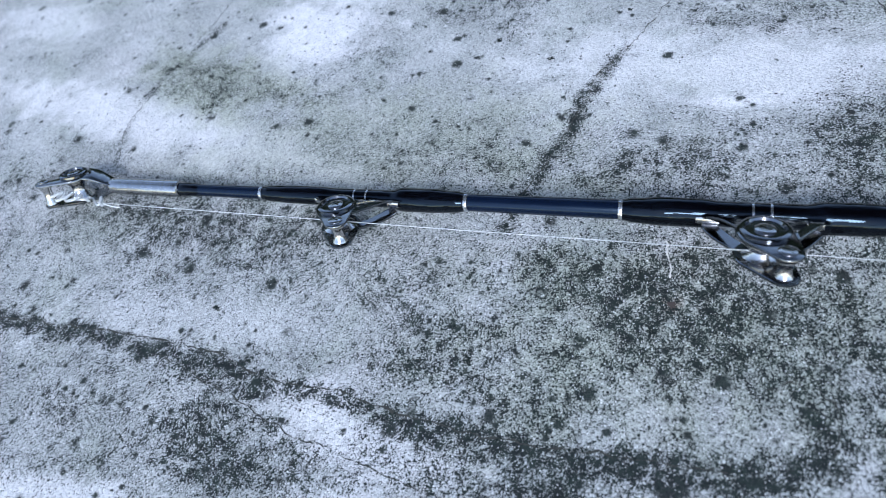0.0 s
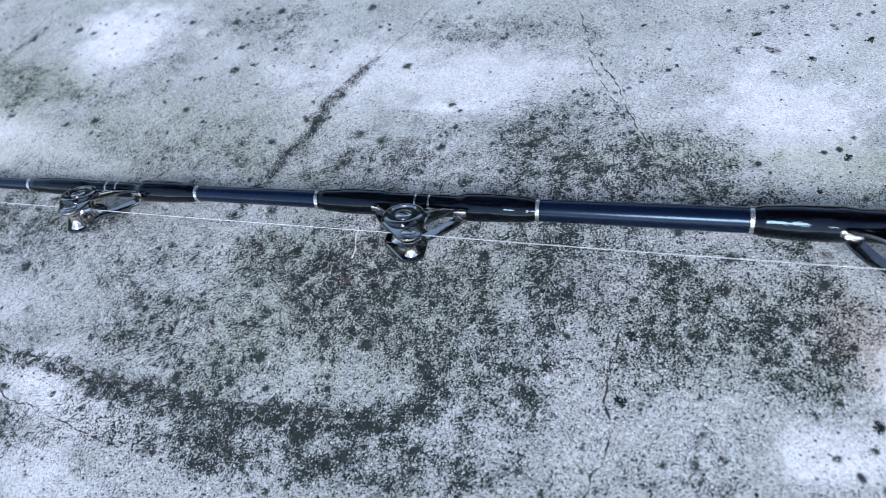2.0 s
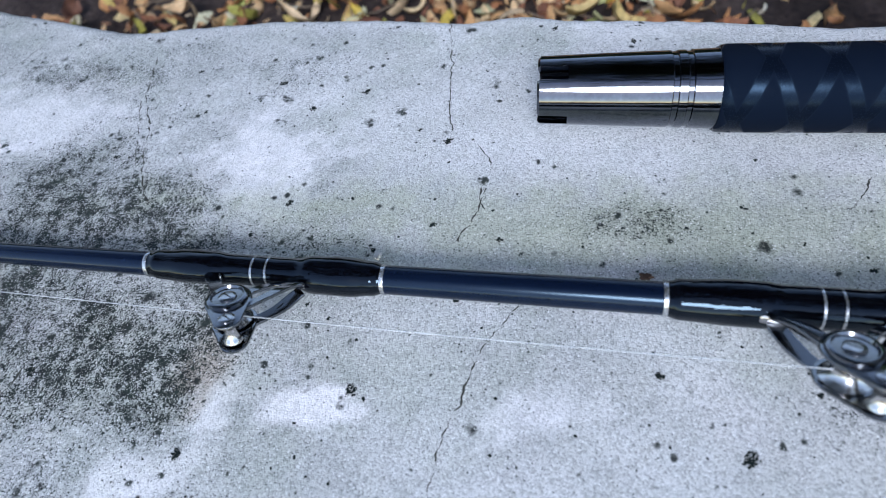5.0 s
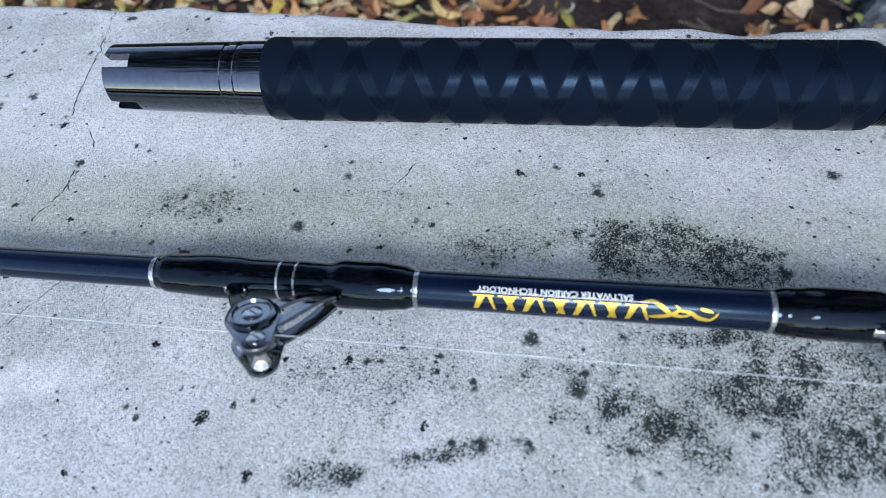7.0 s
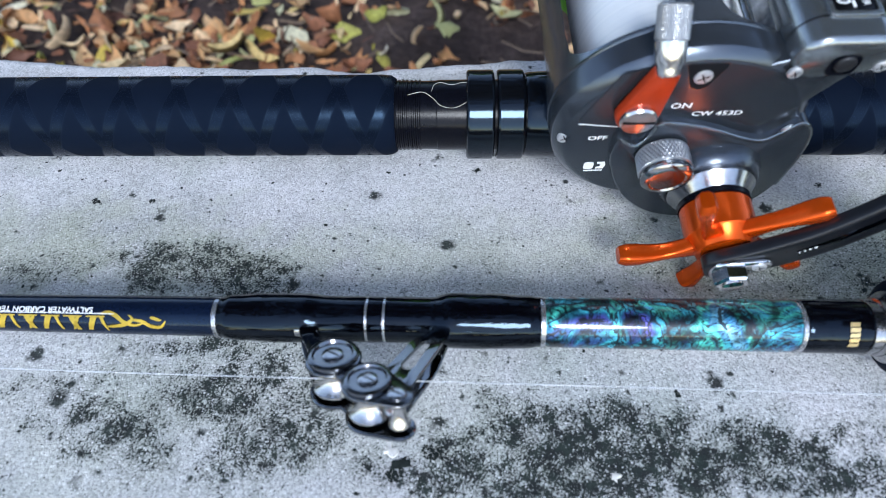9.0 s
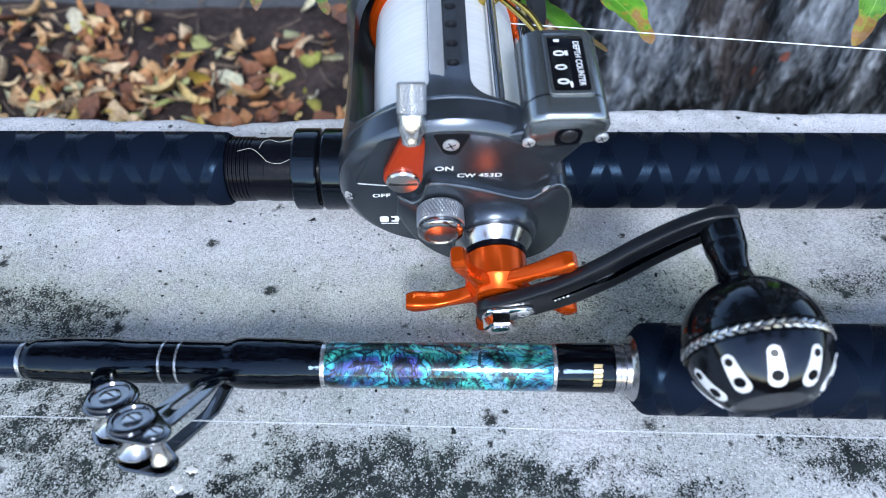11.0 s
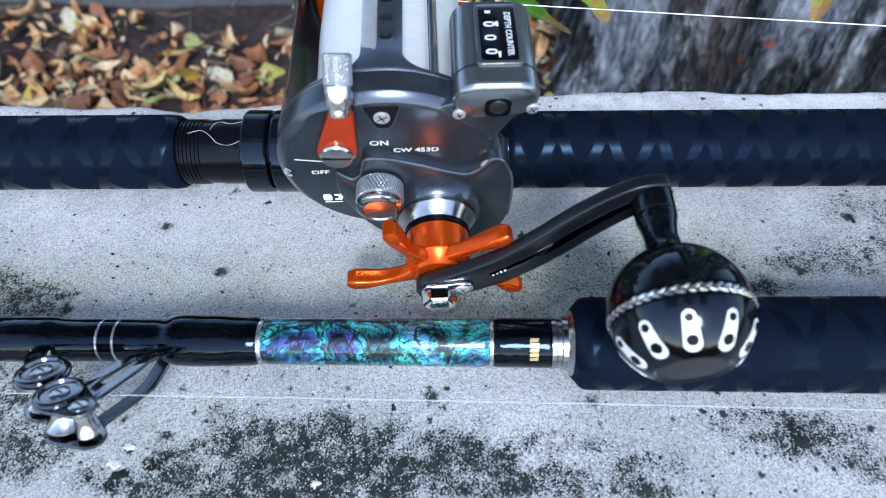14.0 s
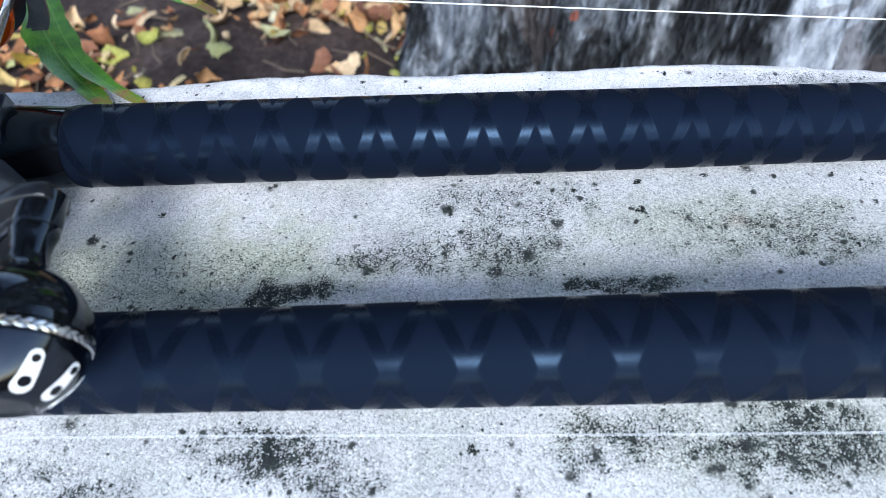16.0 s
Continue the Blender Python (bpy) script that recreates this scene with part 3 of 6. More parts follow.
MOULD_GRIP = [
    (1057, -79, 22, 9, -14, 0.6), (1078, -89, 16, 9, -3, 0.5), (1045, -70, 15, 4, -3, 0.5), (1065, -7, 18, 5, -3, 0.8), (1059, -9, 16, 4, 1, 0.9), (1059, -80, 22, 9, -4, 0.45), (997, -86, 16, 4, -4, 0.55),
    (1090, 8, 15, 8, -5, 0.4),
]
MOULD_END = [
    (1114, 7, 28, 12, -4, 0.35), (1165, 33, 24, 17, -4, 0.31), (1195, -15, 21, 4, -5, 0.70), (1149, 6, 27, 16, -5, 0.39), (1143, 41, 19, 10, -5, 0.39), (1278, 11, 48, 15, -5, 0.35), (1245, -89, 31, 15, -4, 0.58),
    (1193, -81, 30, 9, -4, 0.39), (1171, -88, 16, 7, -4, 0.39), (1328, 116, 56, 9, -6, 0.35),
]
MOULD = MOULD_TIP + MOULD_SEAM + MOULD_MIDDLE + MOULD_MARK_SHADE + MOULD_GRIP + MOULD_END
# creeping black lines: half-width, depth, points
SEAMS = [
    (5.0, 1.0, [(-240, -46), (-185, -49), (-147, -52), (-111, -54), (-76, -59), (-51, -63), (-18, -73), (13, -75), (37, -81), (60, -84), (80, -88), (104, -89), (123, -89), (141, -92), (159, -91), (172, -89), (182, -85), (190, -78), (194, -74), (186, -67)]),
    (4.5, 0.6, [(-96, -55), (-65, -66), (-33, -80), (-8, -92), (12, -106)]),
    (6.0, 0.6, [(60, -99), (100, -106), (140, -110), (180, -112)]),
    (5.0, 0.75, [(123, 129), (109, 110), (104, 96), (97, 74), (92, 63), (85, 45), (78, 33), (70, 12)]),
    (3.0, 0.5, [(-168, 52), (-174, 68), (-180, 90), (-176, 120), (-150, 190)]),
    (6.0, 0.7, [(236, 48), (229, 20), (240, 0), (234, -40), (226, -62)]),
    (5.0, 0.6, [(205, 60), (212, 40), (218, 20)]),
    (4.0, 0.5, [(186, -60), (200, -64), (214, -84), (222, -108)]),
]
RUST = [(338, -44, 9, 15, 0, 0.8), (140, -26, 5, 3, 0, 0.9), (1262, 16, 6, 4, 0, 0.6)]
BLOOM = [
    (387, -57, 19, 6, 3, 1.3), (176, 86, 24, 7, -3, 0.9), (474, -57, 18, 9, 10, 0.7), (348, -58, 9, 16, 0, 0.8),
    (-171, 94, 141, 17, -18, 0.75), (-71, 167, 39, 34, -8, 0.95), (114, 119, 46, 29, -6, 0.6), (203, 109, 36, 15, -6, 0.65), (20, -89, 43, 12, -21, 0.75), (-106, -125, 31, 6, 7, 0.8), (-322, 216, 58, 21, -8, 0.5),
    (-85, -41, 79, 15, 3, 0.3), (337, 71, 36, 28, -3, 0.85), (172, 103, 55, 25, -4, 0.6), (326, -87, 17, 10, 5, 0.8), (29, -122, 24, 10, -10, 0.6), (500, 100, 200, 60, 0, 0.32), (520, -60, 180, 50, 0, 0.12),
    (880, 50, 160, 40, 0, 0.35), (1150, 110, 250, 30, 0, 0.65),
]
# green growth; the blot at x 975 paints in shade beside the reel too
MOSS_AND_SHADE = [
    (-121, 124, 59, 26, -25, 0.8), (6, 68, 108, 37, -3, 0.55), (133, -41, 68, 38, 3, 0.6), (300, -47, 49, 28, 3, 0.4), (1044, 2, 61, 14, -5, 0.9), (1165, -5, 63, 12, -5, 0.6), (849, 10, 73, 20, -3, 0.6), (975, 6, 90, 30, -2, 0.95),
    (560, 24, 220, 22, -3, 0.85), (720, 8, 60, 16, 0, 0.8), (735, -60, 90, 30, 0, 0.4), (880, -80, 90, 14, 0, 0.3), (1260, 13, 60, 18, 0, 0.7), (1250, -85, 80, 20, 0, 0.5),
]


def blots(x, y, some, edge=0.35):
    wob = 0.6 * noise.noise((x * 0.03, y * 0.05, 2.2)) + 0.6 * noise.noise((x * 0.09, y * 0.11, 7.7)) + 0.4 * noise.noise((x * 0.26, y * 0.3, 5.5))
    total = 0.0
    for cx, cy, rx, ry, turn, depth in some:
        if abs(x - cx) > 1.7 * max(rx, ry) or abs(y - cy) > 1.7 * max(rx, ry):
            continue
        c, s = math.cos(radians(turn)), math.sin(radians(turn))
        dx, dy = x - cx, y - cy
        d = math.hypot((c * dx + s * dy) / rx, (-s * dx + c * dy) / ry) + wob
        k = min(1.0, max(0.0, (1 + edge - d) / (2 * edge)))
        total = max(total, depth * k * k * (3 - 2 * k))
    return total


def mould(x, y):
    total, seam = blots(x, y, MOULD, 0.6), 0.0
    for half, depth, pts in SEAMS:
        wx, wy = x + 5 * noise.noise((x * 0.05, y * 0.05, 4)), y + 5 * noise.noise((x * 0.05, y * 0.05, 9))
        for (ax, ay), (bx, by) in zip(pts, pts[1:]):
            if min(ax, bx) - 20 < wx < max(ax, bx) + 20:
                ux, uy = bx - ax, by - ay
                t = min(1.0, max(0.0, ((wx - ax) * ux + (wy - ay) * uy) / (ux * ux + uy * uy)))
                d = math.hypot(wx - ax - t * ux, wy - ay - t * uy) / half
                seam = max(seam, 2.0 * depth * max(0.0, 1 - d * (0.6 + 0.5 * noise.noise((x * 0.2, y * 0.2, 1)))))
    # towards the tip the whole face is older and blotchier
    old = min(1.0, max(0.0, (400 - x) / 120))
    total *= 1 - 0.30 * old + 0.25 * noise.noise((x * 0.035, y * 0.045, 11)) + 0.35 * noise.noise((x * 0.09, y * 0.11, 21))
    return min(1.7, max(seam, (1.85 - 0.6 * old) * total + 0.07 + old * (0.46 - 0.32 * min(1.0, max(0.0, (y - 50) / 60)) + 0.30 * max(0.0, 1 - math.hypot((x - 225) / 130, (y + 10) / 75)) + 0.25 * noise.noise((x * 0.022, y * 0.03, 31)) + 0.25 * noise.noise((x * 0.06, y * 0.08, 41)))))


def build_ledge():
    xs = np.concatenate((np.arange(-3000, -700, 100.0), np.arange(-700, 1700, 3.0), np.arange(1700, 4501, 100.0)))
    rows = 150
    verts, stains = [], []
    bottom = -330.0
    for x in xs:
        e = back_edge(x)
        col = []
        front = -300.0
        col.append((front, bottom))
        col.append((front, -6.0))
        for j in range(rows + 1):
            # finer rows where the ledge is seen
            t = j / rows
            y = front + (e - 7 - front) * (1 - (1 - t) ** 1.25)
            col.append((y, relief(x, y)))
        chip = 2.0 * noise.noise((x * 0.04, 1.0, 0)) + 1.3 * noise.noise((x * 0.15, 2.0, 0))
        for a in (25, 50, 75, 95):
            col.append((e - 7 + 8 * math.sin(radians(a)) + 0.5 * chip, relief(x, e) - (7 + chip) * (1 - math.cos(radians(a)))))
        col.append((e + 3 + 4 * noise.noise((x * 0.03, 5.0, 0)), -45.0))
        col.append((e + 4, bottom))
        for y, z in col:
            verts.append((x * MM, y * MM, z * MM))
            if z > -20:
                stains.append((max(0.0, mould(x, y) - 0.45 * blots(x, y, BLOOM, 0.6)), min(1, blots(x, y, MOSS_AND_SHADE, 0.6)), min(1, blots(x, y, BLOOM, 0.6) + 0.5 * max(0, (y - e + 22) / 22) * (1 if x > 250 else 0.4)), blots(x, y, RUST, 0.6)))
            else:
                stains.append((0.35, 0.3, 0.0, 0.0))
    per = rows + 1 + 2 + 4 + 2
    n = len(xs)
    faces = [(i * per + j, (i + 1) * per + j, (i + 1) * per + j + 1, i * per + j + 1) for i in range(n - 1) for j in range(per - 1)]
    faces += [(0, j, j + 1) for j in range(1, per - 1)]
    faces += [((n - 1) * per, (n - 1) * per + j + 1, (n - 1) * per + j) for j in range(1, per - 1)]
    data = bpy.data.meshes.new("concrete_ledge")
    data.from_pydata(verts, [], faces)
    layer = data.color_attributes.new("stain", "FLOAT_COLOR", "POINT")
    layer.data.foreach_set("color", np.array(stains, dtype=np.float32).ravel())
    for p in data.polygons:
        p.use_smooth = len(p.vertices) == 4
    data.materials.append(M_CONCRETE)
    ob = new("ledge_wall", data)
    return tagged(ob, "low weathered concrete ledge with black mould stains", "wall", kind="structure")


ledge = build_ledge()


def crack(points, width, material=M_CRACK):
    """A hairline crack: a thin dark ribbon with a wandering course and width."""
    bm = bmesh.new()
    pts = smooth_path([(x, y, 0) for x, y in points], 22)
    left = right = None
    for i, p in enumerate(pts):
        d = (pts[min(i + 1, len(pts) - 1)] - pts[max(i - 1, 0)]).normalized()
        side = Vector((-d.y, d.x, 0))
        p = p + side * (1.6 * noise.noise((p.x * 0.16, p.y * 0.16, 3)) + 0.7 * noise.noise((p.x * 0.6, p.y * 0.6, 6)))
        w = width * max(0.06, 0.55 + 1.3 * noise.noise((p.x * 0.25, p.y * 0.25, 8)) + 0.5 * noise.noise((p.x * 0.9, p.y * 0.9, 2)))
        row = []
        for s in (-1, 1):
            q = p + side * (s * w)
            row.append(bm.verts.new((q.x * MM, q.y * MM, (relief(q.x, q.y) + 0.12) * MM)))
        if left:
            bm.faces.new((left, right, row[1], row[0]))
        left, right = row
    part("crack", bm, material, ledge, smooth=0)


for width, pts in [
    (0.55, [(259, -45), (253, -72), (255, -89), (247, -106), (240, -125)]),
    (0.5, [(240, 160), (247, 124), (258, 101), (264, 80), (272, 57), (280, 44)]),
    (0.4, [(420, 180), (424, 145), (426, 113), (429, 88), (428, 78)]),
    (0.4, [(440, 82), (450, 66), (446, 48), (449, 36)]),
    (0.4, [(466, -10), (452, -32), (444, -55), (439, -72), (436, -95)]),
    (0.35, [(150, 178), (136, 150), (123, 129)]),
    (0.4, [(-153, 217), (-165, 165), (-175, 117), (-180, 90), (-170, 59)]),
    (0.35, [(612, 55), (605, 44), (598, 36)]),
    (0.35, [(123, 129), (109, 110), (104, 96), (97, 74), (92, 63), (85, 45), (78, 33), (72, 16)]),
    (0.4, [(449, 50), (445, 36), (438, 20)]),
    (0.35, [(188, -82), (192, -64), (180, -56), (172, -60)]),
    (0.3, [(245, 120), (256, 88), (262, 70)]),
    (0.45, [(-190, -46), (-147, -49), (-111, -51), (-76, -55), (-51, -59), (-18, -69), (13, -72), (37, -78), (80, -85), (123, -87), (159, -89)]),
    (0.35, [(-80, -62), (-40, -76), (-5, -90), (25, -98), (60, -108)]),
]:
    crack(pts, width)


crack([(139.5, 4), (141, -5), (141, -14)], 0.5, M_LIGHTPATCH)


def build_specks():
    """Specks of black lichen: loose ones, thicker where the mould is, and small round colonies."""
    rng = random.Random(4)
    verts, faces = [], []

    def speck(x, y, r):
        n = rng.randint(5, 7)
        turn, flat = rng.random() * 6.3, rng.uniform(0.5, 1.0)
        z = relief(x, y) + 0.10 + rng.random() * 0.08
        start = len(verts)
        for k in range(n):
            a = math.tau * k / n
            q = r * rng.uniform(0.6, 1.25)
            px, py = q * math.cos(a), q * flat * math.sin(a)
            verts.append(((x + px * math.cos(turn) - py * math.sin(turn)) * MM, (y + px * math.sin(turn) + py * math.cos(turn)) * MM, z * MM))
        faces.append(tuple(range(start, start + n)))

    for _ in range(70000):
        x, y = rng.uniform(-420, 1420), rng.uniform(-135, 235)
        if y > back_edge(x) - 8:
            continue
        clump = 0.25 + 1.9 * max(0.0, noise.noise((x * 0.14, y * 0.17, 12.5)) + 0.12)
        if rng.random() < 0.03 + 1.0 * clump * mould(x, y) ** 1.5:
            speck(x, y, 0.22 + 0.55 * rng.random() ** 2)
    spots = [(263, -48, 3.2), (259, -75, 3.4), (403, -50, 3.2), (341, -78, 3.0), (543, -68, 3.6), (564, -88, 2.8), (593, -45, 2.4), (658, 47, 2.6), (426, 29, 2.2), (355, 42, 2.6), (401, 15, 1.6), (906, -60, 1.8), (1058, -75, 4.0), (1130, -81, 2.6), (1222, 44, 2.8), (1219, 26, 3.0), (1007, 16, 1.8), (1131, 30, 1.8), (-61, -36, 2.4), (83, 125, 2.6), (-180, 118, 2.0), (817, -79, 4.5), (803, -86, 4.0), (1089, 136, 2.0), (150, 20, 1.6), (64, -55, 2.4), (330, 130, 3.0), (352, 108, 2.4), (380, 120, 3.0), (428, 81, 3.2), (482, 121, 2.0)]
    for _ in range(620):
        x, y = rng.uniform(-420, 1420), rng.uniform(-130, 225)
        dense = 0.12 if x < 180 else (0.95 if 250 < x < 800 else 0.5)
        if y < back_edge(x) - 8 and rng.random() < dense:
            spots.append((x, y, 0.45 + 2.0 * rng.random() ** 3))
    for x, y, r in spots:
        lean = rng.uniform(0, 3.1)
        for _ in range(int(5 + 5 * r * r)):
            a, d = rng.random() * math.tau, r * math.sqrt(rng.random()) * rng.uniform(0.5, 1.1)
            dx, dy = d * math.cos(a), 0.7 * d * math.sin(a)
            speck(x + dx * math.cos(lean) - dy * math.sin(lean), y + dx * math.sin(lean) + dy * math.cos(lean), 0.25 + 0.45 * rng.random())
    data = bpy.data.meshes.new("lichen_specks")
    data.from_pydata(verts, [], faces)
    data.materials.append(M_LICHEN)
    tagged(new("lichen_specks", data), "black lichen specks scattered over the concrete", "lichen", kind="stuff")


build_specks()


def flake(name, x, y, r, material, label, category, tall=0.8, seed=1):
    """A small crumb or scab lying on the ledge."""
    rng = random.Random(seed)
    bm = bmesh.new()
    n = 19
    rough = [0.45 + 0.75 * rng.random() for _ in range(n)]
    rings = []
    for k, h in ((1.0, 0.0), (0.9, tall * 0.5), (0.6, tall * 0.7)):
        rings.append([bm.verts.new(((r * k * rough[i] * math.cos(math.tau * i / n)) * MM, (0.8 * r * k * rough[i] * math.sin(math.tau * i / n)) * MM, h * (0.6 + 0.8 * rng.random()) * MM)) for i in range(n)])
    for p, q in zip(rings, rings[1:]):
        for k in range(n):
            bm.faces.new((p[k], p[(k + 1) % n], q[(k + 1) % n], q[k]))
    bm.faces.new(rings[-1])
    bm.faces.new(rings[0][::-1])
    ob = mesh_object(name, bm, material)
    ob.matrix_world = pose(x * MM, y * MM, (relief(x, y) + 0.05) * MM, 0, 0, seed * 57)
    return tagged(ob, label, category)


flake("pebble", 403.6, 11.5, 2.4, M_LIGHTPATCH, "tiny pale pebble on the concrete", "pebble", 2.0, 2)
flake("dead_leaf_scrap", 515, 2, 3.0, plain("dark_leaf_scrap", (0.10, 0.05, 0.03), 0.8), "small dark brown leaf scrap on concrete", "leaf", 1.2, 3)
flake("pale_scab", 801.5, -77.5, 3.4, M_LIGHTPATCH, "pale flaking paint scab on the concrete", "flake", 0.9, 5)
flake("pale_scab", 806.0, -71.5, 2.6, M_LIGHTPATCH, "pale flaking paint scab on the concrete", "flake", 0.7, 6)
flake("dark_crust", 805.5, -82.5, 3.6, M_LICHEN, "black lichen crust beside a pale scab", "lichen", 0.8, 4)
flake("pale_scab", 878, -89, 2.4, M_LIGHTPATCH, "pale flaking paint scab on the concrete", "flake", 0.5, 7)
flake("rust_scab", 141, -26, 2.4, plain("rust_stain", (0.07, 0.05, 0.045), 0.9), "rusty brown scab on the concrete", "flake", 0.3, 9)


# ---- ground, kerb, tree ----
def build_ground():
    """One sheet out to the horizon, close-meshed near the ledge."""
    def spaced(lo, hi, near0, near1, step):
        out = list(np.arange(near0, near1 + 1e-6, step))
        d, v = step, near1
        while v < hi:
            d *= 1.5
            v = min(hi, v + d)
            out.append(v)
        d, v = step, near0
        while v > lo:
            d *= 1.5
            v = max(lo, v - d)
            out.insert(0, v)
        return out

    xs, ys = spaced(-400, 400, -1.0, 3.0, 0.03), spaced(-400, 400, -0.6, 2.5, 0.03)
    verts = []
    for x in xs:
        for y in ys:
            verts.append((x, y, -0.325 + 0.014 * noise.noise((x * 4, y * 4, 0)) + 0.006 * noise.noise((x * 17, y * 17, 0))))
    m = len(ys)
    faces = [(i * m + j, (i + 1) * m + j, (i + 1) * m + j + 1, i * m + j + 1) for i in range(len(xs) - 1) for j in range(m - 1)]
    data = bpy.data.meshes.new("ground")
    data.from_pydata(verts, [], faces)
    for p in data.polygons:
        p.use_smooth = True
    data.materials.append(M_SOIL)
    tagged(new("ground", data), "dark soil ground under fallen leaves", "ground", kind="structure")


build_ground()


def ground_z(x, y):
    return -0.325 + 0.014 * noise.noise((x * 4, y * 4, 0)) + 0.006 * noise.noise((x * 17, y * 17, 0))


def build_litter():
    rng = random.Random(9)
    verts, faces = [], []
    for leaf in range(48000):
        if leaf < 40000:
            x, y = rng.uniform(-1.1, 2.7), 0.2 + 2.2 * rng.random() ** 0.9
            if rng.random() > min(x + 1.1, 2.7 - x, 2.4 - y) / (0.5 + 0.35 * noise.noise((x * 3, y * 3, 8))):
                continue
        else:
            # thinning out away from the tree
            turn, far = rng.uniform(0, math.tau), abs(rng.gauss(0, 2.6))
            x, y = 1.0 + far * math.cos(turn), 1.0 + far * math.sin(turn)
            if y < back_edge(x * 1000) * MM + 0.03 and y > -0.34:
                continue
        # bare dark soil shows between drifts of leaves
        drift = noise.noise((x * 2.6, y * 3.2, 4.4)) + 0.5 * noise.noise((x * 7, y * 8, 2.4)) + 0.02 + 0.33 * math.tanh((x - 0.7) / 0.22)
        if drift < rng.uniform(-0.38, 0.5) or (x < 0.9 and abs(y - 0.97 + 0.07 * x) < 0.05 and rng.random() < 0.9):
            continue
        size = 0.006 + 0.021 * rng.random() ** 1.5
        wide = size * rng.uniform(0.2, 0.7)
        m = pose(x, y, ground_z(x, y) + 0.003 + 0.02 * rng.random(), rng.gauss(0, 32), rng.gauss(0, 32), rng.uniform(0, 360))
        curl = rng.uniform(-1.2, 1.5)
        bend, notch = rng.uniform(-0.4, 0.4), rng.uniform(0, 6.3)
        start = len(verts)
        steps = 5
        for i in range(steps + 1):
            t = i / steps
            w = wide * math.sin(math.pi * min(0.97, t * 0.94 + 0.04)) ** 0.8 * (1 + 0.3 * math.sin(9 * t + notch))
            for s in (-1, 0, 1):
                verts.append(tuple(m @ Vector(((t - 0.5) * 2 * size, s * w + bend * size * (t - 0.5) ** 2 * 2, curl * size * ((t - 0.5) ** 2 * 1.6 + abs(s) * 0.35)))))
        for i in range(steps):
            for s in range(2):
                a = start + i * 3 + s
                faces.append((a, a + 3, a + 4, a + 1))
    data = bpy.data.meshes.new("leaf_litter")
    data.from_pydata(verts, [], faces)
    for p in data.polygons:
        p.use_smooth = True
    data.materials.append(M_LITTER)
    tagged(new("leaf_litter", data), "brown and yellow fallen leaves covering the soil", "leaves", kind="stuff")
    bm = bmesh.new()
    for _ in range(420):
        x, y = rng.uniform(-0.6, 2.1), rng.uniform(0.22, 1.3)
        a, n = rng.uniform(0, 6.3), rng.uniform(25, 75)
        p = [((x * 1000 + math.cos(a) * n * (t - 0.5) + 6 * rng.random()), (y * 1000 + math.sin(a) * n * (t - 0.5) + 6 * rng.random()), ground_z(x, y) * 1000 + 12 + 14 * rng.random()) for t in (0, 0.5, 1)]
        sweep(p, rng.uniform(0.7, 1.8), rng.uniform(0.7, 1.8), bm, seg=5)
    ob = mesh_object("twigs", bm, M_TWIG)
    tagged(ob, "thin dry twigs lying among the leaves", "twigs", kind="stuff")


build_litter()


def build_kerb():
    bm = bmesh.new()
    rings = []
    for i in range(80):
        x = -4.0 + 5.15 * i / 79
        ring = []
        for a in range(14):
            t = math.tau * a / 14
            c, s = math.cos(t), math.sin(t)
            c, s = math.copysign(abs(c) ** 0.6, c), math.copysign(abs(s) ** 0.6, s)
            k = 1 + 0.08 * noise.noise((x * 20, a * 0.7, 0))
            ring.append(bm.verts.new((x, 0.985 + 0.027 * c * k - 0.07 * x, -0.33 + 0.034 * s * k)))
        rings.append(ring)
    for p, q in zip(rings, rings[1:]):
        for k in range(14):
            bm.faces.new((p[k], p[(k + 1) % 14], q[(k + 1) % 14], q[k]))
    bm.faces.new(rings[0])
    bm.faces.new(rings[-1])
    tagged(mesh_object("kerb", bm, M_KERB), "grey weathered concrete kerb half buried in leaves", "kerb", kind="structure")


build_kerb()


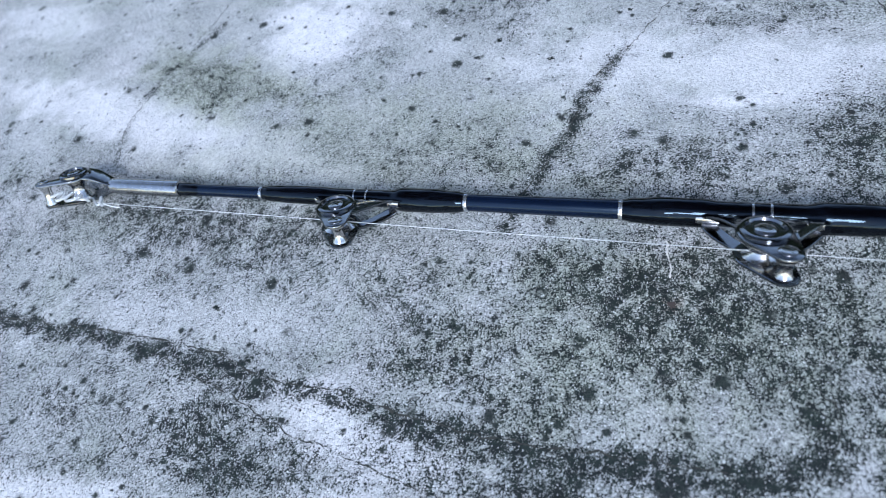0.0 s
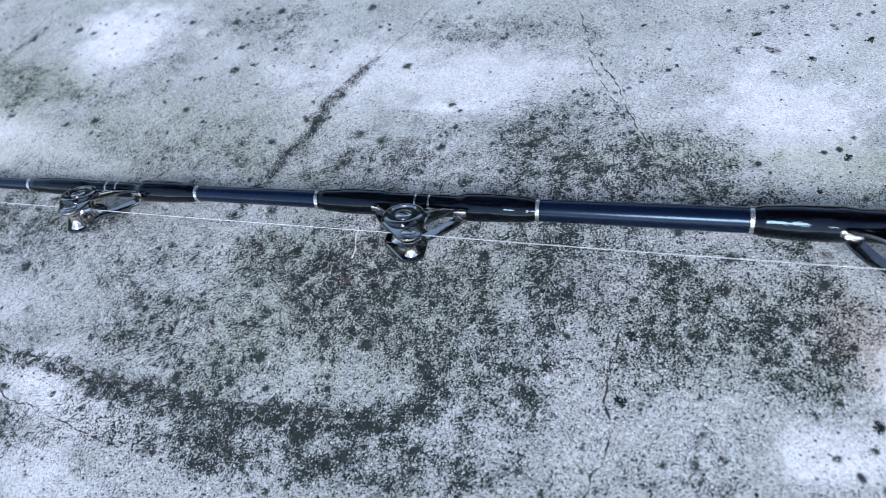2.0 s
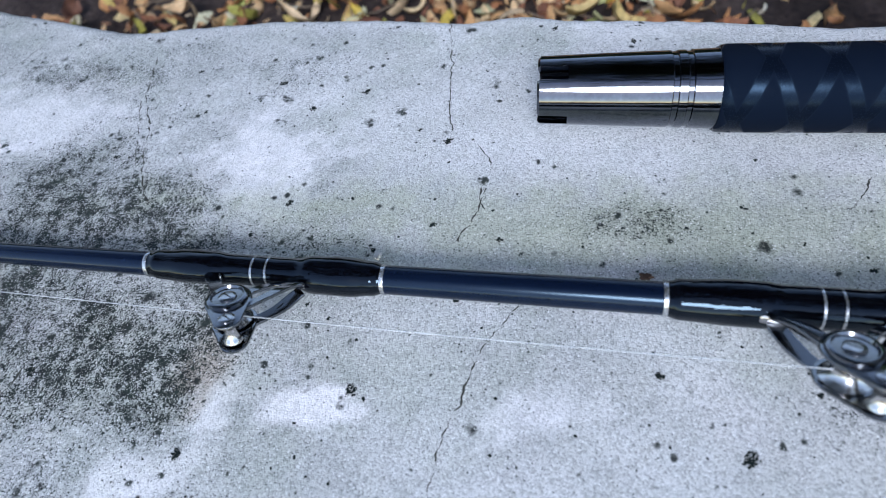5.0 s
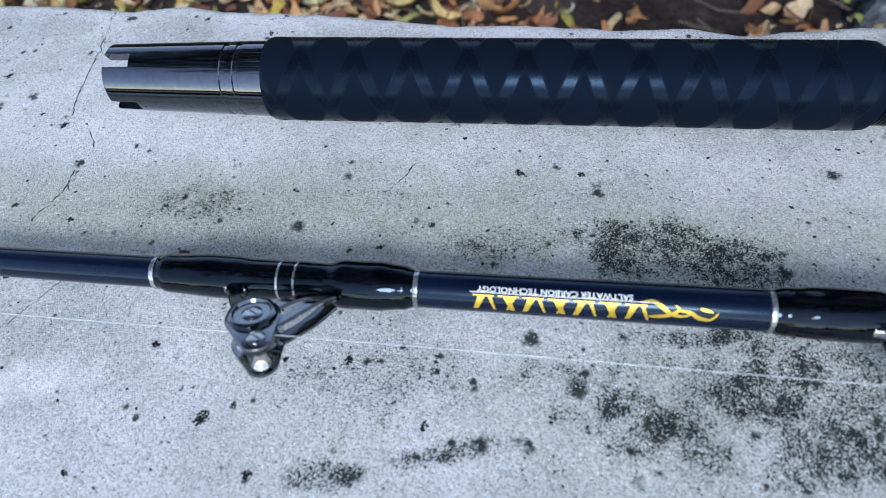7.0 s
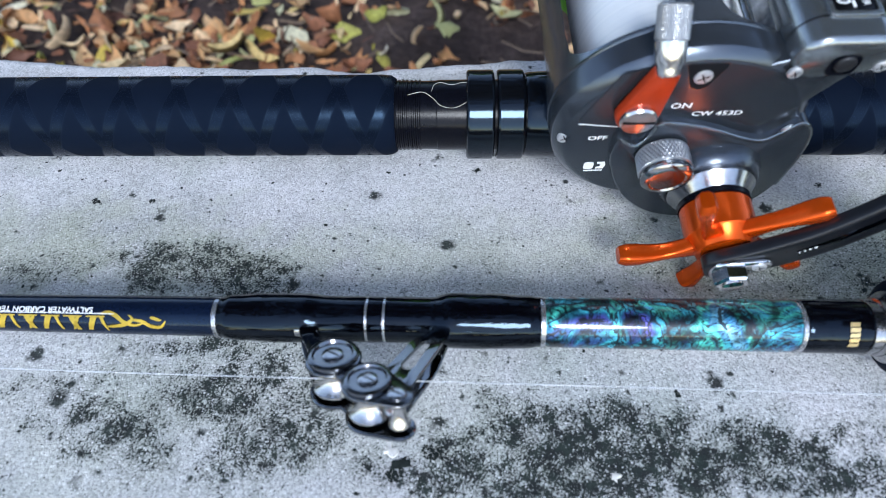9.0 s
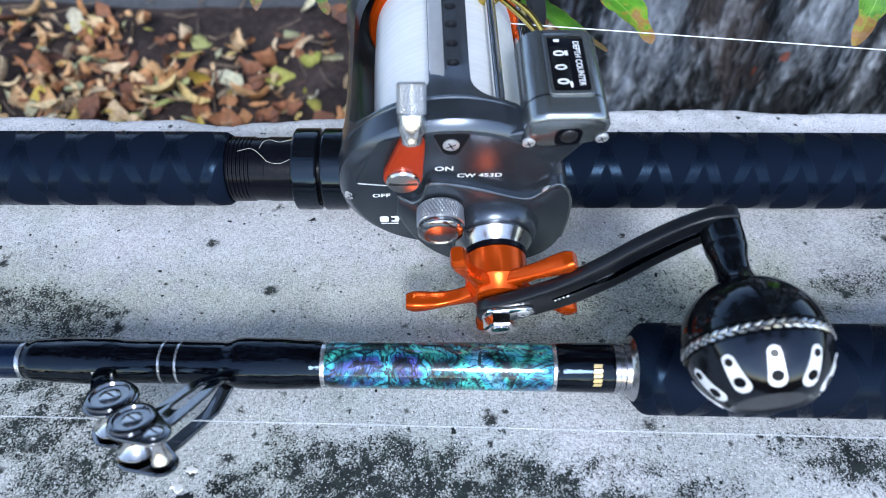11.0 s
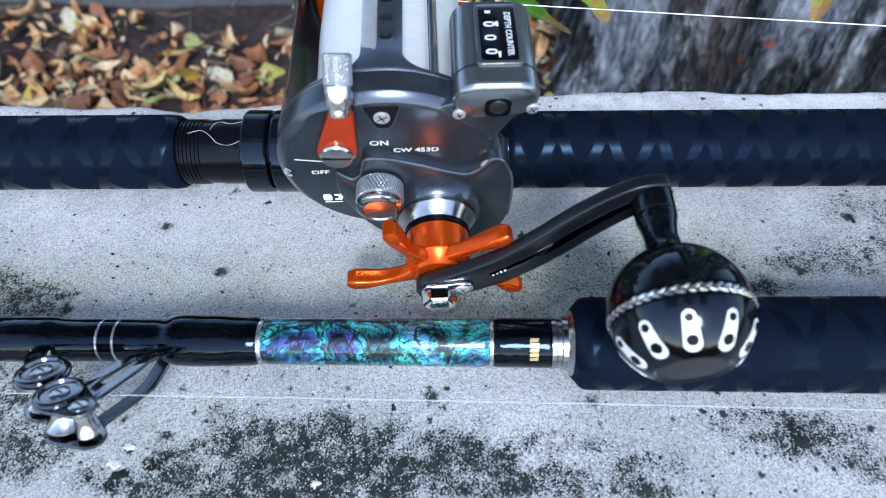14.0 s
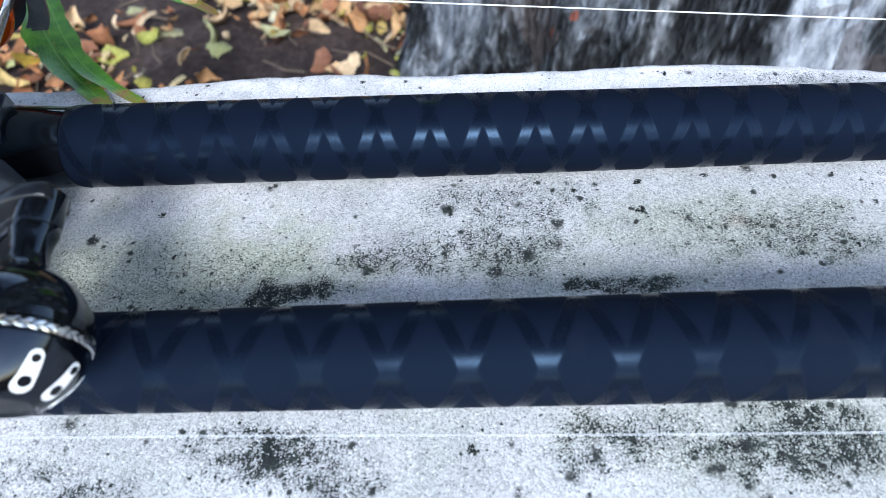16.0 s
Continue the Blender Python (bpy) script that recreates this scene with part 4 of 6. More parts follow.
def build_tree():
    tree = thing("tree", Matrix.Translation((1.50, 0.74, -0.34)), "old tree trunk with rough grey bark and root flare", "tree")
    bm = bmesh.new()
    rings = []
    seg = 220
    for i in range(90):
        h = 3.2 * (i / 89) ** 1.6
        ring = []
        for k in range(seg):
            a = math.tau * k / seg
            flare = 0.055 * math.exp(-h / 0.14) * (1 + 0.9 * math.cos(5 * a + 0.6) + 0.4 * math.cos(9 * a))
            groove = abs(noise.noise((math.cos(a) * 5.2, math.sin(a) * 5.2, h * 1.1)))
            rough = 0.055 * groove + 0.014 * noise.noise((math.cos(a) * 16, math.sin(a) * 16, h * 5)) + 0.006 * noise.noise((math.cos(a) * 40, math.sin(a) * 40, h * 22))
            r = 0.355 - 0.03 * h - 0.012 * max(0.0, h - 1.6) ** 2 + flare + rough
            ring.append(bm.verts.new((r * math.cos(a), r * math.sin(a), h - 0.03)))
        rings.append(ring)
    for p, q in zip(rings, rings[1:]):
        for k in range(seg):
            bm.faces.new((p[k], p[(k + 1) % seg], q[(k + 1) % seg], q[k]))
    crotch = bm.verts.new((0, 0, 3.3))
    for k in range(seg):
        bm.faces.new((rings[-1][k], rings[-1][(k + 1) % seg], crotch))
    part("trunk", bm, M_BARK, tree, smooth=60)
    rng = random.Random(21)
    tips = []
    for k in range(7):
        a = math.tau * k / 7 + rng.uniform(-0.3, 0.3)
        n = rng.uniform(1.3, 2.3)
        lift = rng.uniform(1.2, 2.0)
        run = smooth_path([(120 * math.cos(a), 120 * math.sin(a), 2850), (450 * n * math.cos(a), 450 * n * math.sin(a) + 150, 3150 + 400 * lift), (1000 * n * math.cos(a + 0.15), 1000 * n * math.sin(a + 0.15) + 700, 3150 + 900 * lift)], 8)
        part("limb", sweep(run, [120 * (1 - 0.85 * i / (len(run) - 1)) for i in range(len(run))], [120 * (1 - 0.85 * i / (len(run) - 1)) for i in range(len(run))], seg=10), M_BARK, tree)
        tips += [Vector(p) * MM for p in run[6:]]
    # the unseen crown, a broken roof of leaf clumps over the ledge, darkens overhead reflections
    verts, faces = [], []
    clumps = [Vector((rng.uniform(-4.6, 3.4), rng.uniform(-2.2, 3.6), rng.uniform(2.9, 4.6))) for _ in range(420)]
    clumps = [c for c in clumps if ((c.x + 0.6) / 4.2) ** 2 + ((c.y - 0.7) / 2.9) ** 2 < 1.0 + 0.25 * noise.noise((c.x, c.y, 3.0))] + tips
    for at in clumps:
        for _ in range(34):
            p = at + Vector((rng.gauss(0, 0.26), rng.gauss(0, 0.26), rng.gauss(0, 0.14)))
            m = pose(p.x, p.y, p.z, rng.uniform(-50, 50), rng.uniform(-50, 50), rng.uniform(0, 360))
            n, w, start = rng.uniform(0.06, 0.13), rng.uniform(0.02, 0.045), len(verts)
            verts += [tuple(m @ Vector(q)) for q in ((-n, 0, 0), (-0.3 * n, w, 0.02), (0.4 * n, 0.9 * w, 0.02), (n, 0, -0.02), (0.4 * n, -0.9 * w, 0.02), (-0.3 * n, -w, 0.02))]
            faces += [(start, start + 1, start + 2, start + 3), (start, start + 3, start + 4, start + 5)]
    data = bpy.data.meshes.new("crown")
    data.from_pydata(verts, [], faces)
    data.materials.append(plain("dark_canopy_leaf", (0.022, 0.042, 0.015), 0.5, vary=0.4, scale=60))
    crown = new("crown", data)
    crown.parent = tree
    tagged(crown, "unseen spreading crown of green leaves, darkening the sky overhead", kind="stuff")


build_tree()


def build_unseen_hedge():
    """A dense dark hedge round the place, behind the walkway and behind the tree: unseen, added to darken the low sky.
    """
    bm = bmesh.new()
    rings = []
    for j in range(22):
        ring = []
        for k in range(260):
            a = math.tau * k / 260
            h = max(0.3, 1.0 + 1.2 * math.sin(a)) * j / 21
            top = 1.0 + 0.18 * noise.noise((math.cos(a) * 6, math.sin(a) * 6, 0)) + 0.08 * noise.noise((math.cos(a) * 25, math.sin(a) * 25, 0))
            r = 7.0 + 0.35 * noise.noise((math.cos(a) * 14, math.sin(a) * 14, h * 2)) + 0.15 * noise.noise((math.cos(a) * 40, math.sin(a) * 40, h * 6))
            ring.append(bm.verts.new((0.5 + r * math.cos(a), r * math.sin(a), -0.36 + h * top)))
        rings.append(ring)
    for p, q in zip(rings, rings[1:]):
        for k in range(260):
            bm.faces.new((p[k], p[(k + 1) % 260], q[(k + 1) % 260], q[k]))
    m = Nodes("dark_hedge_foliage")
    m.set(color=m.ramp(m.noise(9, 6, 0.7), [(0.35, (0.008, 0.014, 0.006)), (0.55, (0.03, 0.05, 0.02)), (0.72, (0.07, 0.10, 0.04))]), rough=0.8)
    m.bump(m.noise(14, 5), 0.8, 0.1)
    tagged(mesh_object("backdrop", bm, m.mat), "unseen dark green hedge added to darken the low sky", "hedge", kind="structure")


build_unseen_hedge()


# ---- the black trolling rod with roller guides ----
ROD_A = 980.0
PHI = radians(22)


def a_axis(s):
    return 1.0545e-5 * s * s - 0.081250 * s + 22.064, 10.2 + (s - 60) * 0.01284


def a_bend(s):
    return 1.0545e-5 * (s - ROD_A) ** 2


def frame_along(origin, direction):
    x = Vector(direction).normalized()
    y = Vector((0, 0, 1)).cross(x).normalized()
    z = x.cross(y)
    m = Matrix((x, y, z)).transposed().to_4x4()
    m.translation = Vector(origin) * MM
    return m


rod_a = thing("fishing_rod", frame_along((ROD_A, *a_axis(ROD_A)), (1, -0.06058, 0.01284)), "black trolling rod with steel roller guides on concrete", "fishing rod", "fishing rods")


def a_place(s, g, a):
    """Along the rod, out along the guides, and across them."""
    return (1.0019 * (s - ROD_A), a_bend(s) - g * math.cos(PHI) + a * math.sin(PHI), g * math.sin(PHI) + a * math.cos(PHI))


def turned_a(name, profile, material, parent=None, label="", seg=40, lumpy=0.0):
    """A turned piece of the rod, following its slight bend."""
    bm = bmesh.new()
    rings = []
    for s, r in profile:
        ring = []
        for k in range(seg):
            a = math.tau * k / seg
            q = r * (1 + lumpy * noise.noise((s * 0.09, math.cos(a) * 1.3, math.sin(a) * 1.3)))
            ring.append(bm.verts.new((1.0019 * (s - ROD_A) * MM, (a_bend(s) + q * math.cos(a)) * MM, q * math.sin(a) * MM)))
        rings.append(ring)
    for p, q in zip(rings, rings[1:]):
        for k in range(seg):
            bm.faces.new((p[k], p[(k + 1) % seg], q[(k + 1) % seg], q[k]))
    bm.faces.new(rings[0])
    bm.faces.new(rings[-1])
    return part(name, bm, material, parent or rod_a, label)


def eased(points, per=6):
    """A turned profile with its steps rounded."""
    out = []
    for (s0, r0), (s1, r1) in zip(points, points[1:]):
        for k in range(per):
            t = k / per
            out.append((s0 + (s1 - s0) * t, r0 + (r1 - r0) * t * t * (3 - 2 * t)))
    return out + [points[-1]]


turned_a("blank", eased([(-150, 2.9), (-94, 3.2), (-55, 3.3), (54, 3.9), (121, 4.2), (225, 4.8), (308, 5.3), (413, 5.8), (518, 6.2), (619, 6.8), (739, 7.4), (860, 8.0), (1000, 8.6)], 3), M_BLANK, label="satin black carbon blank")

# ring before, crest, foot, foot, crest, ring after, radii: before, crest, middle, crest, after
WRAPS = [
    (-55, -38, -18, 21, 36, 54, 3.5, 4.5, 4.1, 5.6, 4.2),
    (121, 137, 154, 193, 207, 225, 4.4, 5.9, 5.1, 6.3, 4.9),
    (308, 326, 341, 381, 398, 413, 5.5, 7.2, 6.4, 7.9, 5.9),
    (518, 540, 552, 590, 604, 619, 6.4, 8.4, 7.6, 9.1, 6.9),
    (739, 758, 773, 822, 839, 857, 7.5, 9.1, 8.4, 10.0, 8.9),
]
for w in WRAPS:
    r0, f0, l0, l1, f1, r1, ra, rb, rc, rd, re = w
    turned_a("thread_wrap", eased([(r0 + 0.6, ra), (r0 + 5, ra + 0.55 * (rb - ra)), (f0, rb), (l0 - 2, rb), (l0 + 5, rc), (l1 - 5, rc), (l1 + 2, rd), (f1, rd), (r1 - 5, re + 0.55 * (rd - re)), (r1 - 0.6, re)]), M_WRAP, label="glossy black epoxied thread wrap", lumpy=0.03)
    for s, r in ((r0, ra), (r1, re)):
        turned_a("trim_ring", [(s - 0.95, r - 0.2), (s - 0.8, r + 0.2), (s, r + 0.3), (s + 0.8, r + 0.2), (s + 0.95, r - 0.2)], M_TRIM, label="silver trim thread", lumpy=0.05)
    mid = (l0 + l1) / 2
    for s in (mid - 3.2, mid + 3.2):
        turned_a("trim_ring", [(s - 0.55, rc - 0.2), (s - 0.45, rc + 0.12), (s + 0.45, rc + 0.12), (s + 0.55, rc - 0.2)], M_TRIM, label="silver trim thread")

turned_a("inlay", eased([(857.9, 8.6), (860, 9.05), (900, 9.15), (942, 9.25), (944, 8.8)], 4), M_ABALONE, label="blue-green abalone shell inlay under gloss", seg=64)
turned_a("trim_ring", [(944, 9.0), (944.3, 9.5), (945.6, 9.5), (945.9, 9.0)], M_TRIM, label="silver trim thread")
turned_a("butt_wrap", eased([(946, 9.2), (948, 9.45), (966, 9.55), (968, 9.3)], 4), M_WRAP, label="glossy black butt wrap", seg=56)
turned_a("winding_check", [(967, 9.0), (967.3, 9.9), (969, 9.9), (969.3, 9.5), (971, 9.5), (971.3, 10.2), (973.2, 10.3), (974.2, 11.4), (975.0, 12.6), (975.4, 12.6), (975.4, 9)], M_FERRULE, label="turned silver winding check", seg=56)
turned_a("foregrip", [(974.8, 10.0), (975.0, 13.0), (978.2, 16.6), (979.2, 17.2), (980.8, 17.5), (988, 17.6), (1040, 17.8), (1110, 18.3), (1200, 18.9), (1400, 18.9), (1496, 18.6), (1500, 17), (1500, 8)], M_GRIP_A, label="black shrink-tube foregrip with crossing bands", seg=72)


def a_skin(s, angle, lift, radius):
    """A point on the rod's skin; the angle runs up from the side that faces the walkway."""
    r = radius + lift
    return (1.0019 * (s - ROD_A), a_bend(s) - r * math.cos(angle), r * math.sin(angle))


R_MARK = 7.05


def blank_radius(s):
    """The blank's radius between the last two wraps."""
    t = min(1.0, max(0.0, (s - 619) / 120))
    return 6.8 + 0.6 * t * t * (3 - 2 * t) + 0.06


part("lettering", print_on("SALTWATER CARBON TECHNOLOGY", 2.75, lambda x, y, h: a_skin(667.5 - 1.12 * x, radians(71) - y / R_MARK, 0.14, blank_radius(667.5 - 1.12 * x))), M_WHITE_PRINT, rod_a, "white printed lettering", smooth=0)


def skin_patch(outlines, material, name, label, radius=R_MARK, parent=rod_a):
    """Flat print on the rod: outlines in millimetres along the rod and degrees round it."""
    bm = bmesh.new()
    for outline in outlines:
        fine = subdivided([(s, radius * radians(q)) for s, q in outline], 0.8)
        vs = [bm.verts.new([c * MM for c in a_skin(s, q / radius, 0.16, blank_radius(s) if radius == R_MARK else radius)]) for s, q in fine]
        edges = [bm.edges.new((a, b)) for a, b in zip(vs, vs[1:] + vs[:1])]
        bmesh.ops.triangle_fill(bm, use_beauty=True, edges=edges)
    return part(name, bm, material, parent, label, smooth=0)


# slanting gold strokes in threes, thick and thin
for k in range(7):
    s = 639.5 + 8.6 * k
    lean = 2.2 if k % 2 else -2.2
    skin_patch([[(s + 2.6 + lean, 8), (s + 4.3 + lean, 8), (s + 4.5, 52), (s + 2.0, 52)]], M_GOLD_PRINT, "gold_stroke", "slanting gold stroke")
    skin_patch([[(s + 5.4 - lean, 8), (s + 6.3 - lean, 8), (s + 6.6, 52), (s + 5.2, 52)]], M_GOLD_PRINT, "gold_stroke", "slanting gold stroke")
    skin_patch([[(s + 0.2, 50), (s + 7.4, 50), (s + 7.4, 54), (s + 0.2, 54)]], M_GOLD_PRINT, "gold_stroke", "thin gold rule")
skin_patch([[(638.6, 61.5), (702, 61.5), (702, 59), (638.6, 59)]], M_WHITE_PRINT, "underline", "thin white underline")


def stroke(points, wide):
    """A tapering brush stroke on the rod's skin."""
    pts = smooth_path([(a, b, 0) for a, b in points], 6)
    n = len(pts) - 1
    left, right = [], []
    for i, p in enumerate(pts):
        d = (pts[min(i + 1, n)] - pts[max(i - 1, 0)])
        d = Vector((d.x, d.y * 0.123)).normalized()
        w = 0.62 * wide * (0.12 + math.sin(math.pi * min(1.0, 0.1 + 0.9 * i / n)) ** 0.8)
        left.append((p.x - d.y * w, p.y + d.x * w / 0.123))
        right.append((p.x + d.y * w, p.y - d.x * w / 0.123))
    return left + right[::-1]


for points, wide in (([(697, 60), (701, 64), (705, 54), (709, 36), (714, 28), (719, 36)], 1.35), ([(700, 22), (704, 24), (709, 30), (713, 46), (711, 58)], 1.2), ([(713, 44), (718, 40), (722, 26), (727, 24), (730, 44)], 1.25), ([(722, 52), (725, 48), (728, 44)], 1.0)):
    skin_patch([stroke([(697 + 0.74 * (a - 697), b) for a, b in points], 0.8 * wide)], M_GOLD_PRINT, "gold_swirl", "curling gold stroke")
for q in (14, 25, 36, 47, 58):
    skin_patch([[(958.8, q), (962.0, q), (962.3, q + 8.6), (959.1, q + 8.6)]], M_GOLD_MARK, "gold_bar", "small gold bar", radius=9.62)


def window_arm(outer, inner, z0, z1, bm, place, seg=48):
    """A flat arm with a window: two outlines round one middle, the inner cut through."""
    cx, cy = (sum(p[i] for p in inner) / len(inner) for i in (0, 1))

    def reach(outline, t):
        """How far the outline lies from the middle in one direction."""
        c, d = math.cos(t), math.sin(t)
        best = 0.0
        for (ax, ay), (bx, by) in zip(outline, outline[1:] + outline[:1]):
            ex, ey = bx - ax, by - ay
            det = d * ex - c * ey
            if abs(det) > 1e-9:
                k = (c * (ay - cy) - d * (ax - cx)) / det
                r = (ex * (ay - cy) - ey * (ax - cx)) / det
                if -1e-6 <= k <= 1 + 1e-6 and r > best:
                    best = r
        return best

    rings = []
    for outline, z, k in ((inner, z0, 1.0), (outer, z0, 0.97), (outer, z0 + 0.2, 1.0), (outer, z1 - 0.25, 1.0), (outer, z1, 0.96), (inner, z1, 1.04), (inner, z1 - 0.2, 1.0)):
        rings.append([bm.verts.new([c * MM for c in place((cx + k * reach(outline, t) * math.cos(t), cy + k * reach(outline, t) * math.sin(t), z))]) for t in [math.tau * j / seg for j in range(seg)]])
    for p, q in zip(rings, rings[1:] + rings[:1]):
        for j in range(seg):
            bm.faces.new((p[j], p[(j + 1) % seg], q[(j + 1) % seg], q[j]))


def guide(name, feet, rollers, half, off, rod_r, scale, label):
    """A roller guide: two side plates with rollers between them, on legs that run down to feet under the wraps."""
    f0, f1 = feet
    g0 = rod_r - 0.4
    for side in (1, -1):
        bm = bmesh.new()
        low = half * side

        def bent(p, low=low, side=side):
            s, g, h = p
            k = min(1.0, max(0.0, (g - g0) / (0.62 * (rollers[0][1] - g0))))
            k = k * k * (3 - 2 * k)
            return a_place(s, g, side * h + (1.2 * scale * side) + (low + off - 1.2 * scale * side) * k)

        thick = 1.5 * scale
        if len(rollers) == 2:
            slab2d(subdivided(discs(*[(s, g, r + (1.1 if r > 5 else 1.5) * scale) for s, g, r in rollers]), 1.2), 0, thick, 0.35 * scale, bm, bent)
        else:
            # lobes with a waist between the first two
            (sa, ga, ra), (sb, gb, rb) = rollers[:2]
            slab2d(subdivided(discs((sa, ga, ra + 0.9)), 1.2), 0, thick, 0.4, bm, bent)
            slab2d(subdivided(discs(*[(s, g, r + (0.7 if r > 5 else 1.3)) for s, g, r in rollers[1:]]), 1.2), 0.04, thick + 0.05, 0.4, bm, bent)
            slab2d(subdivided(discs((sa, ga, 0.62 * ra), (sb, gb, 0.62 * rb)), 1.2), 0.08, thick - 0.06, 0.2, bm, bent)
        s1, g1, r1 = rollers[0]
        s2, g2, r2 = rollers[-1] if len(rollers) == 2 else rollers[-2]

        def leg(points, w):
            pts = smooth_path([(x, y, 0) for x, y in points], 5)
            left = []
            right = []
            for i, p in enumerate(pts):
                d = (pts[min(i + 1, len(pts) - 1)] - pts[max(i - 1, 0)]).normalized()
                k = w[0] + (w[1] - w[0]) * i / (len(pts) - 1)
                left.append((p.x - d.y * k, p.y + d.x * k))
                right.append((p.x + d.y * k, p.y - d.x * k))
            slab2d(left + right[::-1], 0.08, thick - 0.08, 0.2 * scale, bm, bent)

        w = 1.9 * scale
        leg([(f0 + 1.2 * scale, g0), (f0 + 2.0 * scale, g0 + 4 * scale), (s1 - r1 * 0.75, g1 - r1 * 0.45)], (1.6 * w, 1.5 * w))
        # the long arm of each plate has an oblong window and ends at the far foot
        s3, g3, r3 = rollers[0] if len(rollers) == 2 else (rollers[1][0] + 3.5, rollers[1][1] - 0.5, rollers[1][2])
        foot, near = (f1 - 0.5 * scale, g0 + 2.4 * scale), (s3 + 0.62 * r3, g3 + (0.15 if len(rollers) == 2 else -0.1) * r3)
        between = lambda k: (foot[0] + (near[0] - foot[0]) * k, foot[1] + (near[1] - foot[1]) * k)
        outer = discs((*foot, 3.4 * scale), (*between(0.40), 5.2 * scale), (*near, 5.8 * scale))
        inner = discs((*between(0.36), 1.5 * scale), (*between(0.74), 2.3 * scale))
        if side == 1:
            window_arm(subdivided(outer, 0.8), subdivided(inner, 0.6), 0.06, thick - 0.05, bm, bent)
        else:
            leg([foot, between(0.5), near], (1.3 * w, 1.5 * w))
        plate = part("side_plate", bm, M_GUIDE, rod_a, label)
        if side == 1:
            for i, (s, g, r) in enumerate(rollers):
                big = i < len(rollers) - 1
                if big:
                    rings = bmesh.new()
                    prof = [(1.0, 0.0), (1.0, 1.5), (0.92, 1.9), (0.80, 1.9), (0.74, 0.9), (0.42, 0.8)]
                    loops = [[rings.verts.new([c * MM for c in a_place(s + r * k * math.cos(t), g + r * k * math.sin(t), off + half + thick + h * scale)]) for t in [math.tau * j / 32 for j in range(32)]] for k, h in prof]
                    for p, q in zip(loops, loops[1:]):
                        for j in range(32):
                            rings.faces.new((p[j], p[(j + 1) % 32], q[(j + 1) % 32], q[j]))
                    rings.faces.new(loops[-1])
                    cap = part("bearing_cap", rings, M_GUIDE, plate, "dished bearing cap")
                    screw((s, g, off + half + thick + 0.9 * scale), r * 0.42, plate, lambda p: a_place(*p), material=M_FERRULE)
                else:
                    screw((s, g, off + half + thick + 0.1), r * 0.8, plate, lambda p: a_place(*p), material=M_FERRULE)
    for s, g, r in rollers:
        bm = bmesh.new()
        prof = [(-1.0, 1.0), (-0.9, 1.0), (-0.7, 0.84), (-0.35, 0.66), (0.0, 0.60), (0.35, 0.66), (0.7, 0.84), (0.9, 1.0), (1.0, 1.0)]
        loops = [[bm.verts.new([c * MM for c in a_place(s + 0.93 * r * k * math.cos(t), g + 0.93 * r * k * math.sin(t), (half - 0.2) * h)]) for t in [math.tau * j / 32 for j in range(32)]] for h, k in prof]
        for p, q in zip(loops, loops[1:]):
            for j in range(32):
                bm.faces.new((p[j], p[(j + 1) % 32], q[(j + 1) % 32], q[j]))
        bm.faces.new(loops[0])
        bm.faces.new(loops[-1])
        part("roller", bm, M_ROLLER, rod_a, "polished waisted steel roller")
    # the feet: flat tabs lying on the blank, their ends bare
    for s, d in ((f0, 1), (f1, -1)):
        bm = sweep([a_place(s - 4.0 * d, rod_r - 0.1, 0), a_place(s + 1.0 * d, rod_r + 0.5, 0), a_place(s + 4.5 * d, rod_r + 0.7, 0)], [1.4 * scale, 2.1 * scale, 1.8 * scale], [0.7, 0.8, 0.6], up=(0, -math.cos(PHI), math.sin(PHI)), power=4)
        part("foot", bm, M_FERRULE, rod_a, "bare steel foot")


LABEL_G = "smoked-chrome side plate"
guide("guide", (-18, 21), [(-1.8, 19.5, 8.4), (3.6, 31.5, 3.9)], 4.4, 0.5, 4.4, 0.90, LABEL_G)
guide("guide", (154, 193), [(172.2, 23.0, 8.6), (178.1, 35.1, 4.0)], 4.3, 1.3, 5.3, 0.94, LABEL_G)
guide("guide", (341, 381), [(359.8, 26.3, 7.8), (365.4, 37.8, 3.8)], 4.6, -0.6, 6.6, 0.95, LABEL_G)
guide("guide", (552, 590), [(568.7, 29.1, 8.1), (574.2, 40.1, 3.9)], 4.6, 0.5, 7.8, 1.0, LABEL_G)
guide("guide", (773, 822), [(787.7, 29.1, 8.3), (800.8, 40.5, 7.6), (810.5, 45.8, 3.8)], 5.8, -1.4, 8.6, 1.0, LABEL_G)


